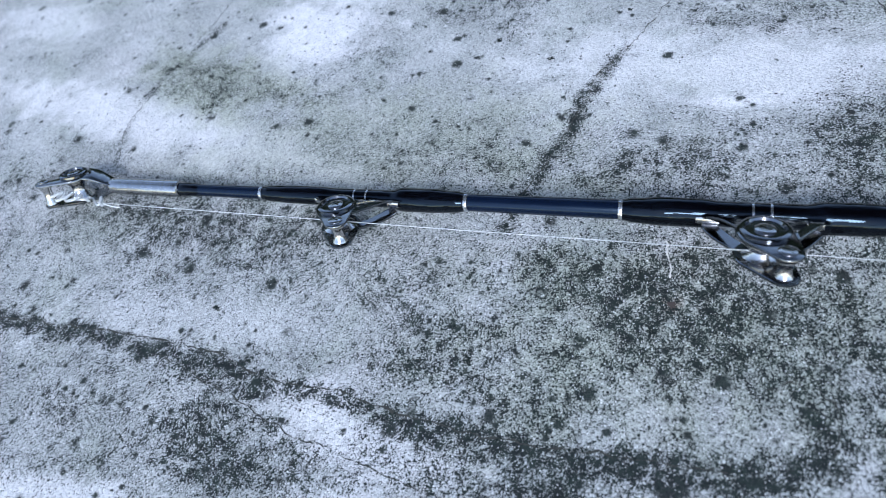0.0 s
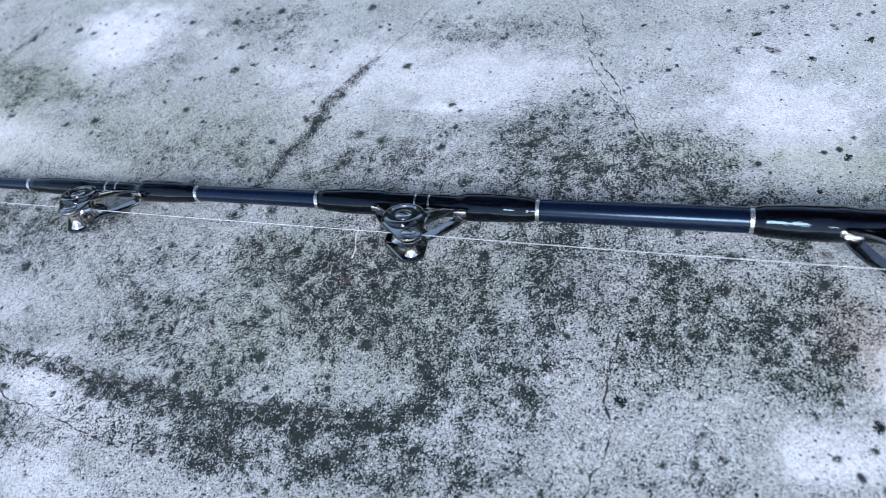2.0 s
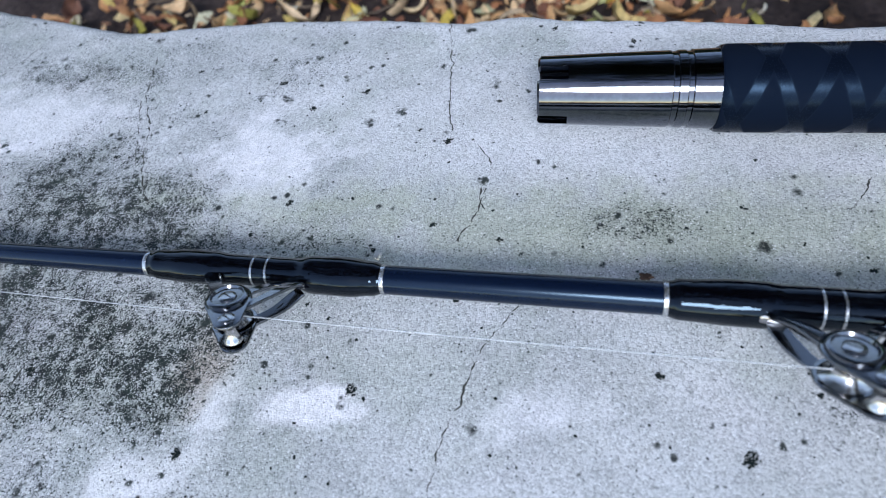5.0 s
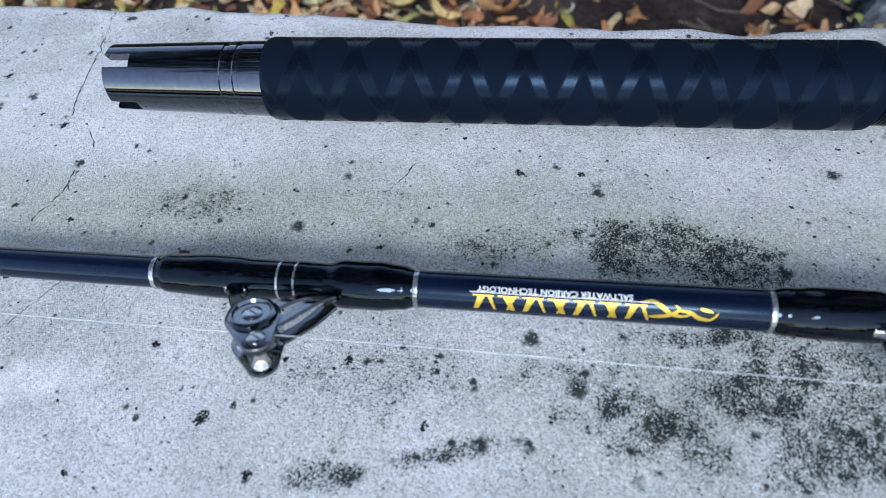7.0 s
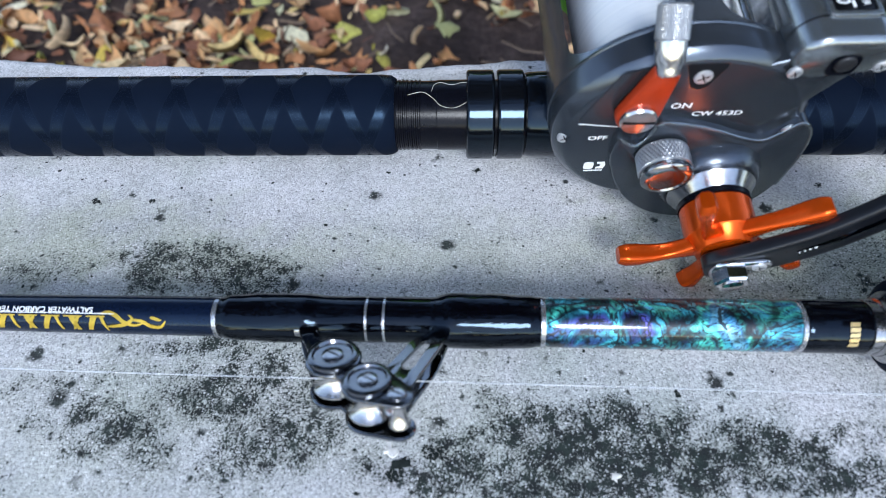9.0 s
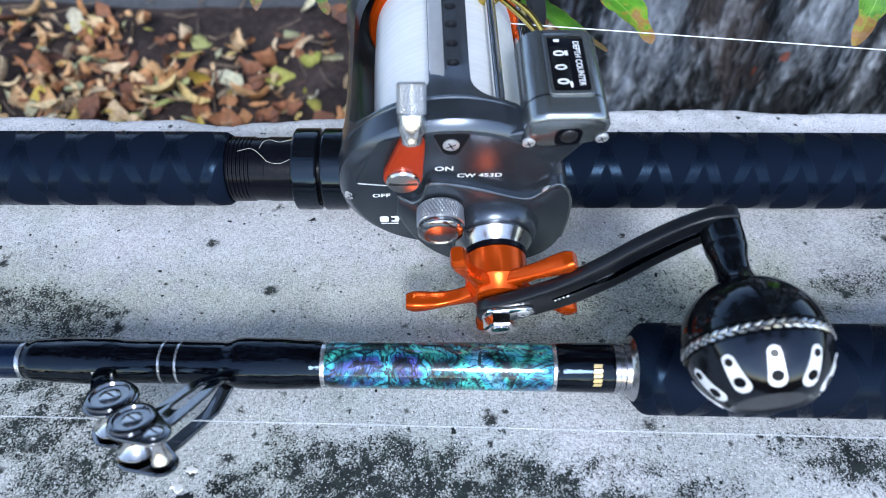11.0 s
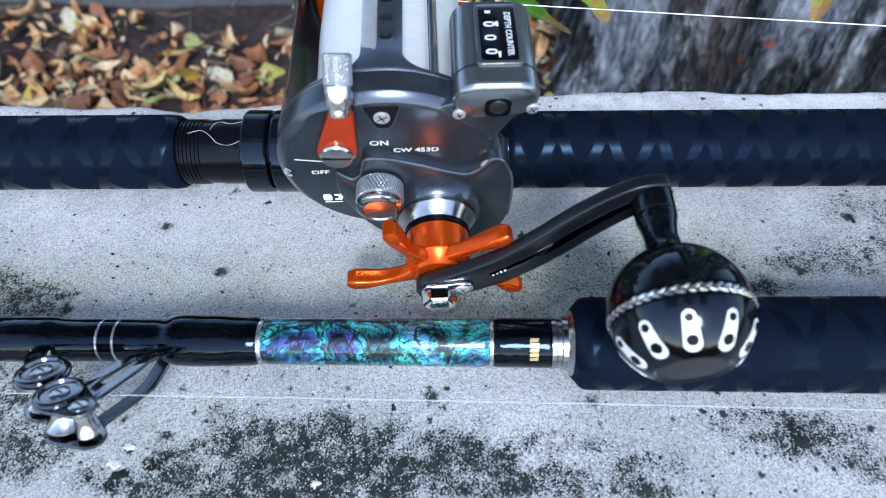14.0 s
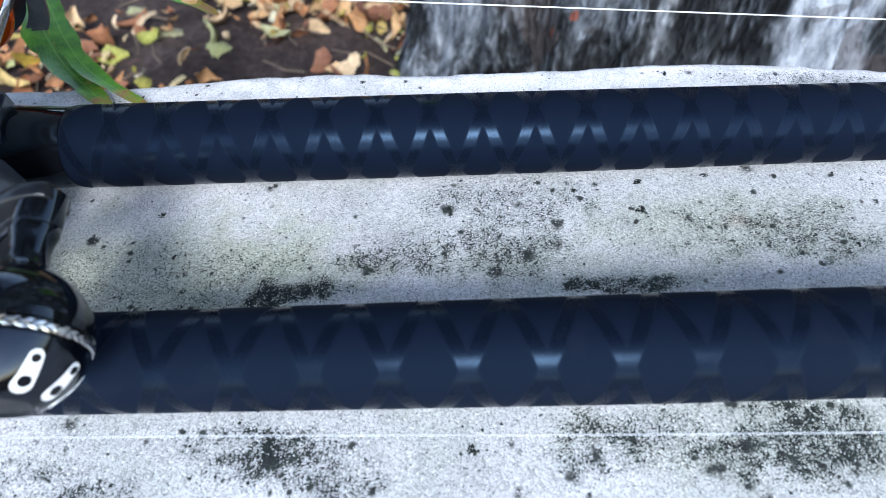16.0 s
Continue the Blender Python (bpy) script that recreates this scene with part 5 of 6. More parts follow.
def tip_top():
    """The roller tip: a bright ferrule that forks into two plates with rollers."""
    turned_a("ferrule", eased([(-158, 2.6), (-154, 4.3), (-148, 4.6), (-110, 4.7), (-107.5, 4.5), (-107, 3.4)], 4), M_FERRULE, label="bright metal tip ferrule")
    turned_a("thread_wrap", eased([(-107, 3.6), (-104, 3.8), (-98, 3.6), (-94, 3.2)], 4), M_WRAP, label="glossy black epoxied thread wrap", lumpy=0.06)
    for side in (1, -1):
        bm = bmesh.new()

        def bent(p, side=side):
            s, g, h = p
            k = min(1.0, max(0.0, (-152 - s) / 16))
            k = k * k * (3 - 2 * k)
            return a_place(s, g, side * (1.0 + 4.8 * k + h))

        slab2d(subdivided(discs((-178, 2.6, 9.0), (-191, 13.0, 4.4)), 1.3), 0, 1.5, 0.3, bm, bent)
        slab2d(subdivided([(-176, 7), (-158, 4.0), (-150, 3.4), (-150, -3.2), (-158, -4.0), (-176, -7)], 1.5), 0.08, 1.4, 0.2, bm, bent)
        plate = part("side_plate", bm, M_GUIDE, rod_a, LABEL_G)
        if side == 1:
            cap = bmesh.new()
            prof = [(1.0, 0.0), (1.0, 1.5), (0.92, 1.9), (0.80, 1.9), (0.74, 0.9), (0.42, 0.8)]
            loops = [[cap.verts.new([c * MM for c in a_place(-178 + 7.6 * k * math.cos(t), 2.6 + 7.6 * k * math.sin(t), 7.3 + h)]) for t in [math.tau * j / 32 for j in range(32)]] for k, h in prof]
            for p, q in zip(loops, loops[1:]):
                for j in range(32):
                    cap.faces.new((p[j], p[(j + 1) % 32], q[(j + 1) % 32], q[j]))
            cap.faces.new(loops[-1])
            part("bearing_cap", cap, M_GUIDE, plate, "dished bearing cap")
            screw((-178, 2.6, 8.2), 3.2, plate, lambda p: a_place(*p), material=M_FERRULE)
            screw((-191, 13.0, 7.4), 3.0, plate, lambda p: a_place(*p), material=M_FERRULE)
    for s, g, r in ((-178, 2.6, 6.8), (-191, 13.0, 3.6)):
        bm = bmesh.new()
        loops = [[bm.verts.new([c * MM for c in a_place(s + r * k * math.cos(t), g + r * k * math.sin(t), 5.6 * h)]) for t in [math.tau * j / 28 for j in range(28)]] for h, k in [(-1, 1), (-0.8, 0.95), (-0.4, 0.7), (0, 0.62), (0.4, 0.7), (0.8, 0.95), (1, 1)]]
        for p, q in zip(loops, loops[1:]):
            for j in range(28):
                bm.faces.new((p[j], p[(j + 1) % 28], q[(j + 1) % 28], q[j]))
        bm.faces.new(loops[0])
        bm.faces.new(loops[-1])
        part("roller", bm, M_ROLLER, rod_a, "polished waisted steel roller")


tip_top()

# the line that runs through the guides, knotted at the tip
line_a = thing("fishing_line", frame_along((ROD_A, *a_axis(ROD_A)), (1, -0.06058, 0.01284)), "thin white fishing line threaded through the roller guides", "fishing line", "fishing lines")
RUN = [(-148, 17.5), (-130, 18.4), (-20, 20.6), (53, 22.3), (152, 24.2), (281, 27.2), (455, 29.7), (615, 30.3), (750, 32.0), (900, 33.2), (1060, 36.0), (1200, 40.0), (1450, 46.0)]
part("line", sweep(smooth_path([a_place(s, g, -0.5) for s, g in RUN], 5), 0.22, 0.22, seg=8), M_MONO, line_a)
KNOT = [a_place(-186 + 42 * t + 3 * math.sin(t * 31), 14 + 4 * t + 2.4 * math.cos(t * 37), 1.5 * math.sin(t * 29)) for t in [i / 60 for i in range(61)]]
part("knot", sweep(KNOT, 0.8, 0.8, seg=8), M_MONO, line_a, "lumpy knot of line with a cut end")
part("tag_end", sweep([a_place(-150, 17.5, -0.5), a_place(-138, 20.6, -0.6), a_place(-131, 21.6, -0.6)], 0.3, 0.3, seg=6), M_LINE, line_a)


# ---- the second rod, butt end and reel seat ----
ROD_B = 545.0
rod_b = thing("fishing_rod", frame_along((ROD_B, 80.0, 28.05), (1, -0.0305, -0.01227)), "black boat rod butt with slotted gimbal and reel seat", "fishing rod", "fishing rods")


def turned_b(name, profile, material, label="", seg=64, parent=None):
    return part(name, lathe([((s - ROD_B) * 1.0005, r) for s, r in profile], seg), material, parent or rod_b, label)


def box(x0, x1, y0, y1, z0, z1):
    bm = bmesh.new()
    bmesh.ops.create_cube(bm, size=1.0)
    for v in bm.verts:
        v.co = ((x0 + (v.co.x + 0.5) * (x1 - x0)) * MM, (y0 + (v.co.y + 0.5) * (y1 - y0)) * MM, (z0 + (v.co.z + 0.5) * (z1 - z0)) * MM)
    return bm


def build_gimbal():
    base = lathe([((s - ROD_B), r) for s, r in [(472.5, 9.5), (472.0, 13.6), (473.0, 14.6), (500, 15.4), (527, 16.1), (527.4, 15.6), (529.4, 15.6), (529.8, 16.2), (533, 16.3), (533.4, 15.8), (535.2, 15.8), (535.6, 16.4), (549, 16.8), (549, 9.5)]], 72)
    cuts = []
    for turn in (20, 110):
        t = radians(turn)
        cut = box(-80, -73 + 13, -3.3, 3.3, -30, 30)
        bmesh.ops.rotate(cut, cent=(0, 0, 0), matrix=Matrix.Rotation(t, 3, "X"), verts=cut.verts)
        cuts.append(cut)
    cuts.append(lathe([(-90, 9.6), (-45, 9.6)], 40))
    part("gimbal", boolean(base, cuts), M_BLACKMETAL, rod_b, "polished black slotted gimbal butt")


build_gimbal()
turned_b("rear_grip", [(545.8, 12), (546.0, 17.2), (547.4, 18.0), (549, 18.25), (680, 18.3), (796, 18.4), (800, 18.0), (802.2, 16.6), (802.4, 12)], M_GRIP_B, "black shrink-tube rear grip with crossing bands", 72)


def build_seat():
    prof = [(800, 15.2)]
    s = 803.0
    while s < 814:
        prof += [(s, 15.5), (s + 0.35, 16.05), (s + 0.95, 16.05), (s + 1.3, 15.5)]
        s += 1.9
    prof += [(821, 15.6), (821.3, 15.95), (868, 16.0), (955, 15.2), (985, 15.0)]
    turned_b("seat_tube", prof, M_BLACK, "threaded black reel seat tube")
    for s0, s1 in ((834.5, 847.0), (848.2, 860.5)):
        bm = lathe([((s - ROD_B), r) for s, r in [(s0, 16.2), (s0, 19.2), (s0 + 0.5, 20.0), (s0 + 1.2, 20.3), (s1 - 1.2, 20.3), (s1 - 0.5, 20.0), (s1, 19.2), (s1, 16.2)]], 56)
        bmesh.ops.rotate(bm, cent=(0, 0, 0), matrix=Matrix.Rotation(radians(12 if s0 < 840 else 20), 3, "X"), verts=bm.verts)
        part("lock_nut", bm, M_NUT, rod_b, "round glossy black locking nut", smooth=10)
    turned_b("rear_hood", [(861, 16.2), (861, 18.6), (863, 19.2), (876, 19.6), (888, 20.2), (893, 19.8), (896, 18.4), (896, 16)], M_NUT, "black rear reel hood")
    turned_b("front_hood", [(923, 16), (923, 18.2), (926, 19.4), (932, 19.8), (948, 19.0), (958, 18.4), (961.5, 18.3), (961.5, 12)], M_NUT, "black front reel hood")
    turned_b("front_grip", [(961.0, 12), (961.2, 17.8), (962.6, 18.7), (965, 19.0), (1080, 19.1), (1180, 19.0), (1330, 18.3), (1600, 16.8), (1603, 12)], M_GRIP_C, "black shrink-tube foregrip with crossing bands", 72)


build_seat()
STRAY = [(-0.5, 0), (6, 1.5), (11, -2), (14, -5), (20, -6), (26, -3), (28, 2), (28, 6), (24, 8), (19, 6), (14, 8), (11, 6), (10, 2)]
stray = thing("loose_thread", frame_along((ROD_B, 80.0, 28.05), (1, -0.0305, -0.01227)), "loose curl of thin pale thread on the reel seat", "thread")
part("strand", sweep(smooth_path([((809 + x - ROD_B), -16.35 * math.cos(radians(72) + y / 16), 16.35 * math.sin(radians(72) + y / 16)) for x, y in STRAY], 5), 0.14, 0.14, seg=6), plain("pale_thread", (0.45, 0.42, 0.36), 0.6), stray)


# ---- the reel ----
REEL = Matrix(((0.99994, 0.00991, -0.0036, 0.908), (-0.00141, -0.21349, -0.97694, 0.07715), (-0.01045, 0.97689, -0.21347, 0.03154), (0.0, 0.0, 0.0, 1.0)))
reel = thing("fishing_reel", REEL, "gunmetal trolling reel with white line, orange drag star", "fishing reel")
SPOOL = (0.0, 42.0)


def ring_lathe(profile, seg, at):
    """A turned ring about z: the profile of (z, radius) closes on itself."""
    bm = bmesh.new()
    loops = [[bm.verts.new(((at[0] + r * math.cos(math.tau * k / seg)) * MM, (at[1] + r * math.sin(math.tau * k / seg)) * MM, s * MM)) for k in range(seg)] for s, r in profile]
    for p, q in zip(loops, loops[1:] + loops[:1]):
        for k in range(seg):
            bm.faces.new((p[k], p[(k + 1) % seg], q[(k + 1) % seg], q[k]))
    return bm


def turned_r(name, profile, at, material, label="", seg=56, parent=None, smooth=35):
    return part(name, lathe(profile, seg, "z", (at[0], at[1], 0)), material, parent or reel, label, smooth)


def rounded(x0, x1, y0, y1, r):
    return discs((x0 + r, y0 + r, r), (x1 - r, y0 + r, r), (x1 - r, y1 - r, r), (x0 + r, y1 - r, r))


def knurled(p0, p1, r, ridges=22, rows=30, depth=0.4):
    """A cylinder with crossing grooves between two points."""
    bm = bmesh.new()
    a, b = Vector(p0), Vector(p1)
    d = (b - a).normalized()
    side = d.orthogonal().normalized()
    other = d.cross(side)
    seg = ridges * 6
    pitch = math.tau * r / ridges
    turns = [math.tau * k / seg for k in range(seg)]
    round_at = lambda p, q: [bm.verts.new((p + (side * math.cos(t) + other * math.sin(t)) * q) * MM) for t in turns]
    loops = [round_at(a, r * 0.88), round_at(a + d * 0.5, r * 0.97)]
    long = (b - a).length
    for i in range(rows):
        z = 0.8 + (long - 1.6) * i / (rows - 1)
        loop = []
        for t in turns:
            one = abs(((t / math.tau * ridges + 0.6 * z / pitch) % 1.0) - 0.5) * 2
            two = abs(((t / math.tau * ridges - 0.6 * z / pitch) % 1.0) - 0.5) * 2
            q = r - depth * max(0.0, 1 - 2.2 * min(one, two))
            loop.append(bm.verts.new((a + d * z + (side * math.cos(t) + other * math.sin(t)) * q) * MM))
        loops.append(loop)
    loops += [round_at(b - d * 0.5, r * 0.97), round_at(b, r * 0.86)]
    for p, q in zip(loops, loops[1:]):
        for k in range(seg):
            bm.faces.new((p[k], p[(k + 1) % seg], q[(k + 1) % seg], q[k]))
    bm.faces.new(loops[0])
    bm.faces.new(loops[-1])
    return bm


def settled(y, z):
    """The frame's bar lies lower than its end rings: a turned point to its place in y and z."""
    z = 0.86 * z - 1.9
    k = min(1.0, max(0.0, (y - 46) / 26))
    low = float(np.interp(z, (-48, -41, -30, -20, 24, 31, 36), (0.93, 0.935, 0.905, 0.885, 0.885, 0.89, 0.905)))
    return y + k * (low - 1) * (y - SPOOL[1]), z


def settle(bm):
    for v in bm.verts:
        y, z = settled(v.co.y / MM, v.co.z / MM)
        v.co.y, v.co.z = y * MM, z * MM
        if v.co.x > 0 and z < -20:
            v.co.x *= 1 + 0.07 * min(1.0, (-20 - z) / 18)
    return bm


def build_frame():
    body = ring_lathe([(-53, 37.5), (-53, 41), (-50.5, 43.8), (-46, 45.6), (-38, 45.2), (-28, 43.4), (30, 43.4), (38, 44.4), (44, 44.6), (52, 44.8), (52, 40), (30, 39.6), (-46, 39.6), (-46, 37.5)], 120, SPOOL)
    up = lambda p: (p[0], p[2], p[1])
    cuts = [
        slab2d(rounded(-39.5, -8.4, -36, 50, 9), 44, 100, place=up),
        slab2d(rounded(6.8, 40, -36, 50, 9), 44, 100, place=up),
        box(-60, 60, -20, 17, -70, 70),
        box(24, 70, 10, 66, -44, 44),
    ]
    for k in range(5):
        cuts.append(slab2d(discs((0.8, -17.5 + 12.0 * k, 2.5), seg=20), 70, 100, place=up))
    shell = boolean(body, cuts)
    sharp = [e for e in shell.edges if len(e.link_faces) == 2 and e.calc_face_angle(0.0) > radians(50) and not (abs((e.verts[0].co.x + e.verts[1].co.x) / 2 - 0.8 * MM) < 3.2 * MM and e.verts[0].co.y > 79 * MM)]
    bmesh.ops.bevel(shell, geom=sharp, offset=0.9 * MM, segments=2, affect="EDGES", clamp_overlap=True)
    part("frame", settle(shell), M_FRAME, reel, "gunmetal one-piece frame with top bar")
    # black discs under the surface stand in for the shade inside the holes
    for k in range(5):
        part("hole_plug", settle(slab2d(discs((0.8, -17.5 + 12.0 * k, 2.7), seg=20), 81.6, 82.8, place=up)), M_BLACK, reel, "black disc standing in for shade in a bar hole")
    # raised light pad along the bar, and the dark bar under its holes
    lean = lambda p: (p[0], p[2] - 0.20 * (-2.6 - p[0]), p[1])
    pad = slab2d(rounded(-8.3, -2.6, -36, 47, 2.6), 84.0, 85.9, 0.6, place=lean)
    part("bar_pad", settle(pad), M_PAD, reel, "pale bevelled pad on the top bar")
    bars = bmesh.new()
    for k in range(6):
        slab2d([(-6.4, 2 + 3.4 * k), (-4.8, 2 + 3.4 * k), (-4.8, 4.2 + 3.4 * k), (-6.4, 4.2 + 3.4 * k)], 86.1, 86.2, bm=bars, place=lean)
    part("pale_bars", settle(bars), M_SATIN, reel, "faint pale marks", smooth=0)
    turned_r("far_plate", [(-52, 0), (-52, 30), (-51, 35), (-47.6, 37.5), (-47.6, 0)], SPOOL, M_GUN, "gunmetal far side plate", 72)


build_frame()


def make_spooled():
    m = Nodes("wound_white_line")
    stretch = m.add("ShaderNodeMapping")
    stretch.inputs["Scale"].default_value = (6, 6, 900)
    m.link(m.coord.outputs["Object"], stretch.inputs["Vector"])
    turns, soft = m.noise(1.0, 3, 0.6, stretch.outputs["Vector"]), m.noise(60, 3)
    m.set(color=m.mix(0.6, m.ramp(turns, [(0.3, (0.57, 0.60, 0.63)), (0.6, (0.64, 0.66, 0.68))]), m.ramp(soft, [(0.3, 0.88), (0.7, 1.05)]), "MULTIPLY"), rough=0.45)
    m.bump(turns, 0.12, 0.0003)
    return m.mat


turned_r("line_spool", [(-36, 12), (-36, 31.2), (-33, 31.5), (-10, 31.9), (15, 31.5), (30, 31.6), (41.4, 31.4), (41.4, 12)], SPOOL, make_spooled(), "spool filled with white fishing line", 80)
turned_r("spool_flange", [(-40, 10), (-40, 34), (-38.5, 35.0), (-36.5, 35.0), (-35.2, 34), (-34.8, 29), (-34.8, 10)], SPOOL, M_ORANGE, "orange anodised spool flange", 80)
turned_r("spool_flange", [(41.3, 10), (41.3, 29), (41.6, 34), (42.6, 35), (44, 35), (44, 10)], SPOOL, M_ORANGE, "orange anodised spool flange", 80)
part("worm_bar", sweep([(18.0, 73.4, -41), (18.0, 73.4, 43)], 2.1, 2.1, up=(0, 1, 0), seg=16), M_CHROME, reel, "polished level-wind bar")


for at, r in [((36.0, 39.0), 2.6)]:
    part("pillar", lathe([(-47, 2.0), (-47, r + 1.6), (-43.5, r + 1.6), (-43, r), (40, r), (40.5, r + 1.2), (43, r + 1.2), (43, 2.0)], 24, "z", (*at, 0)), M_CHROME, reel, "polished frame pillar")


def build_line_guide():
    bm = slab2d(rounded(13.4, 22.4, 69, 78.0, 3.6), -26, -19.5, 0.8)
    carriage = part("line_carriage", bm, M_GOLD, reel, "brass level-wind carriage")
    loop = smooth_path([(19, 76.5, -20.8), (25, 77, -16), (33, 76, -8), (38, 73, -1), (40.5, 70, 2), (40, 68, 1), (36, 68.5, -6), (30, 70, -14), (23, 71, -22)], 5)
    part("line_eye", sweep(loop, 1.1, 1.1, up=(0, 1, 0.3), seg=10), M_GOLD, carriage, "long brass wire eye")


build_line_guide()

# near side plate, its raised gear housing and fittings
plate_bm = lathe([(41.6, 12), (41.6, 44.4), (42.2, 45.0), (43.2, 45.2), (43.6, 44.7), (44.2, 44.7), (44.6, 45.2), (52.3, 44.7), (52.9, 44.4), (55.5, 41.4), (55.9, 40.6), (56, 39.6), (56, 0)], 96, "z", (*SPOOL, 0))
for v in plate_bm.verts:
    y = v.co.y / MM
    v.co.y = (y - 0.095 * min(1.0, max(0.0, (y - 44) / 26)) * (y - SPOOL[1])) * MM
part("side_plate", plate_bm, M_GUN, reel, "gunmetal handle-side plate")
HOUSING = [(-22.4, 34), (-21.2, 44), (-19.0, 41.5), (-15.3, 39.0), (-12.0, 42), (-10.6, 47.5), (-8.6, 51.8), (1.1, 50.8), (12.6, 46.9), (22.2, 42.5), (30.7, 40.3), (36, 44.5), (40.5, 49.8), (45.2, 47.0), (48.4, 38), (49.6, 25.7), (49.4, 10), (44, -4), (32, -12.5), (18, -14.5), (4, -10.5), (-8, 0), (-16, 13), (-20.6, 25)]
housing = [(p.x, p.y) for p in smooth_path([(x, y, 0) for x, y in HOUSING[-1:] + HOUSING + HOUSING[:2]], 5)[5:-6]]
part("gear_housing", slab2d(housing, 44, 59.5, 0.9), M_GUN, reel, "raised gunmetal gear housing")
# a pale bead stands in for the highlight along the polished housing edge
rim_line = smooth_path([(x, y, 59.0) for x, y in HOUSING[1:17]], 5)
part("edge_highlight", sweep(rim_line, 0.62, 0.62, seg=8), M_COUNTER, reel, "pale bead drawn as the highlight on the housing's edge")
part("lever_track", slab2d(subdivided([(-37.5, 49.5), (-22, 47.5), (-9.4, 52.6), (-9.8, 60), (-11.0, 75.5), (-19, 76.5), (-27, 74)], 1.5), 55.9, 56.2), M_GUN, reel, "shallow lever track")
# the recess is a flat dark slab with a paler rim, not sunk
part("recess_rim", slab2d(discs((-6.7, 77.4, 1.0), (5.0, 77.4, 1.0), (-0.8, 69.5, 4.0)), 55.9, 56.16), M_FRAME, reel, "thin bright rim")
part("screw_recess", slab2d(discs((-6.3, 77.0, 1.0), (4.6, 77.0, 1.0), (-0.8, 69.6, 3.6)), 55.9, 56.26), M_RECESS, reel, "dark wedge-shaped screw recess")
flat = lambda p: p
for at, r in (((-1.0, 72.2, 56.3), 3.0), ((-40.0, 40.2, 55.2), 2.9), ((38.6, 45.4, 58.5), 2.8)):
    screw(at, r, reel, flat, label="crosshead steel screw", cross=True)

lever = part("clutch_lever", slab2d(subdivided(discs((-18.8, 57.6, 7.4), (-15.0, 76.0, 4.6), seg=40), 1.5), 56.6, 61.0, 1.0), M_RED, reel, "orange-red clutch lever")
part("lever_cap", lathe([(60.9, 6.3), (62.2, 6.3), (63.0, 5.7), (63.2, 0)], 40, "z", (-18.8, 57.6, 0)), M_ROLLER, lever, "polished slotted lever cap")
cut = slab2d([(-24.2, 57.3), (-13.4, 57.0), (-13.4, 57.9), (-24.2, 58.2)], 63.15, 63.3)
part("cap_slot", cut, M_BLACK, lever, smooth=0)
part("lever_knob", knurled((-14.85, 85.6, 53.9), (-14.6, 93.4, 46.2), 5.1, 26, 34, 0.26), M_KNURL, lever, "knurled aluminium lever knob", smooth=0)
neck = bmesh.new()
sweep([(-15.0, 78.0, 61.2), (-15.0, 78.4, 60.8), (-14.95, 79.6, 59.7), (-14.92, 80.6, 58.8), (-14.9, 81.4, 58.0), (-14.87, 84.0, 55.4), (-14.85, 85.8, 53.7)], [2.6, 3.3, 3.7, 3.8, 4.7, 4.9, 4.9], [2.6, 3.3, 3.7, 3.8, 4.7, 4.9, 4.9], neck, up=(1, 0, 0), seg=28)
part("knob_neck", neck, M_SILVER, lever, "polished knob neck")

cap = part("cast_cap", knurled((-4.6, 36.4, 60.5), (-4.6, 36.4, 69.5), 9.6, 40, 24, 0.4), M_KNURL, reel, "knurled aluminium cast control cap", smooth=0)
part("cap_face", lathe([(69.3, 9.0), (70.2, 9.4), (71.6, 9.2), (72.6, 8.2), (72.9, 6.8), (72.4, 6.2), (72.6, 0)], 48, "z", (-4.6, 36.4, 0)), M_FERRULE, cap, "polished cap face")

DRAG = (18.0, 19.6)
turned_r("drag_boss", [(58.0, 19.8), (60.2, 19.6), (63, 18.8), (65.4, 17.8), (66.2, 17.0), (66.2, 8)], DRAG, M_GUN, "gunmetal boss round the drag")
turned_r("drag_collar", [(64.0, 14.5), (66.0, 16.2), (67.6, 16.2), (71, 13.8), (72.4, 12.9), (73, 12.6), (73, 6)], DRAG, M_FERRULE, "polished conical drag collar")
turned_r("drag_washer", [(72.8, 10), (72.8, 13.4), (75.0, 13.4), (75.0, 8)], DRAG, M_BLACK, "black drag washer")


def build_star():
    star = turned_r("drag_star", [(74.9, 10.5), (74.9, 12.4), (75.6, 13.0), (87.4, 13.0), (88, 12.4), (93.4, 10.2), (94.2, 6)], DRAG, M_ORANGE, "orange anodised star drag", 40)
    for k in range(5):
        a = radians(190 + 72 * k)
        c, s = math.cos(a), math.sin(a)
        pts, wide, tall = [], [], []
        for d, h, w, t in ((6, 88.8, 5.0, 3.2), (11, 89.0, 3.8, 3.0), (16, 89.4, 2.5, 3.0), (21, 89.8, 1.9, 3.1), (26, 90.2, 2.1, 3.5), (31, 90.5, 3.0, 3.9), (35, 90.6, 3.3, 3.9), (38, 90.6, 2.2, 3.0)):
            bow = 2.6 * math.sin(d / 38 * math.pi)
            pts.append((DRAG[0] + c * d - s * bow, DRAG[1] + s * d + c * bow, h))
            wide.append(w)
            tall.append(t)
        part("star_arm", sweep(smooth_path(pts, 3), [np.interp(i / 3, range(8), wide) for i in range(22)], [np.interp(i / 3, range(8), tall) for i in range(22)], seg=24, power=4), M_ORANGE, star)


build_star()


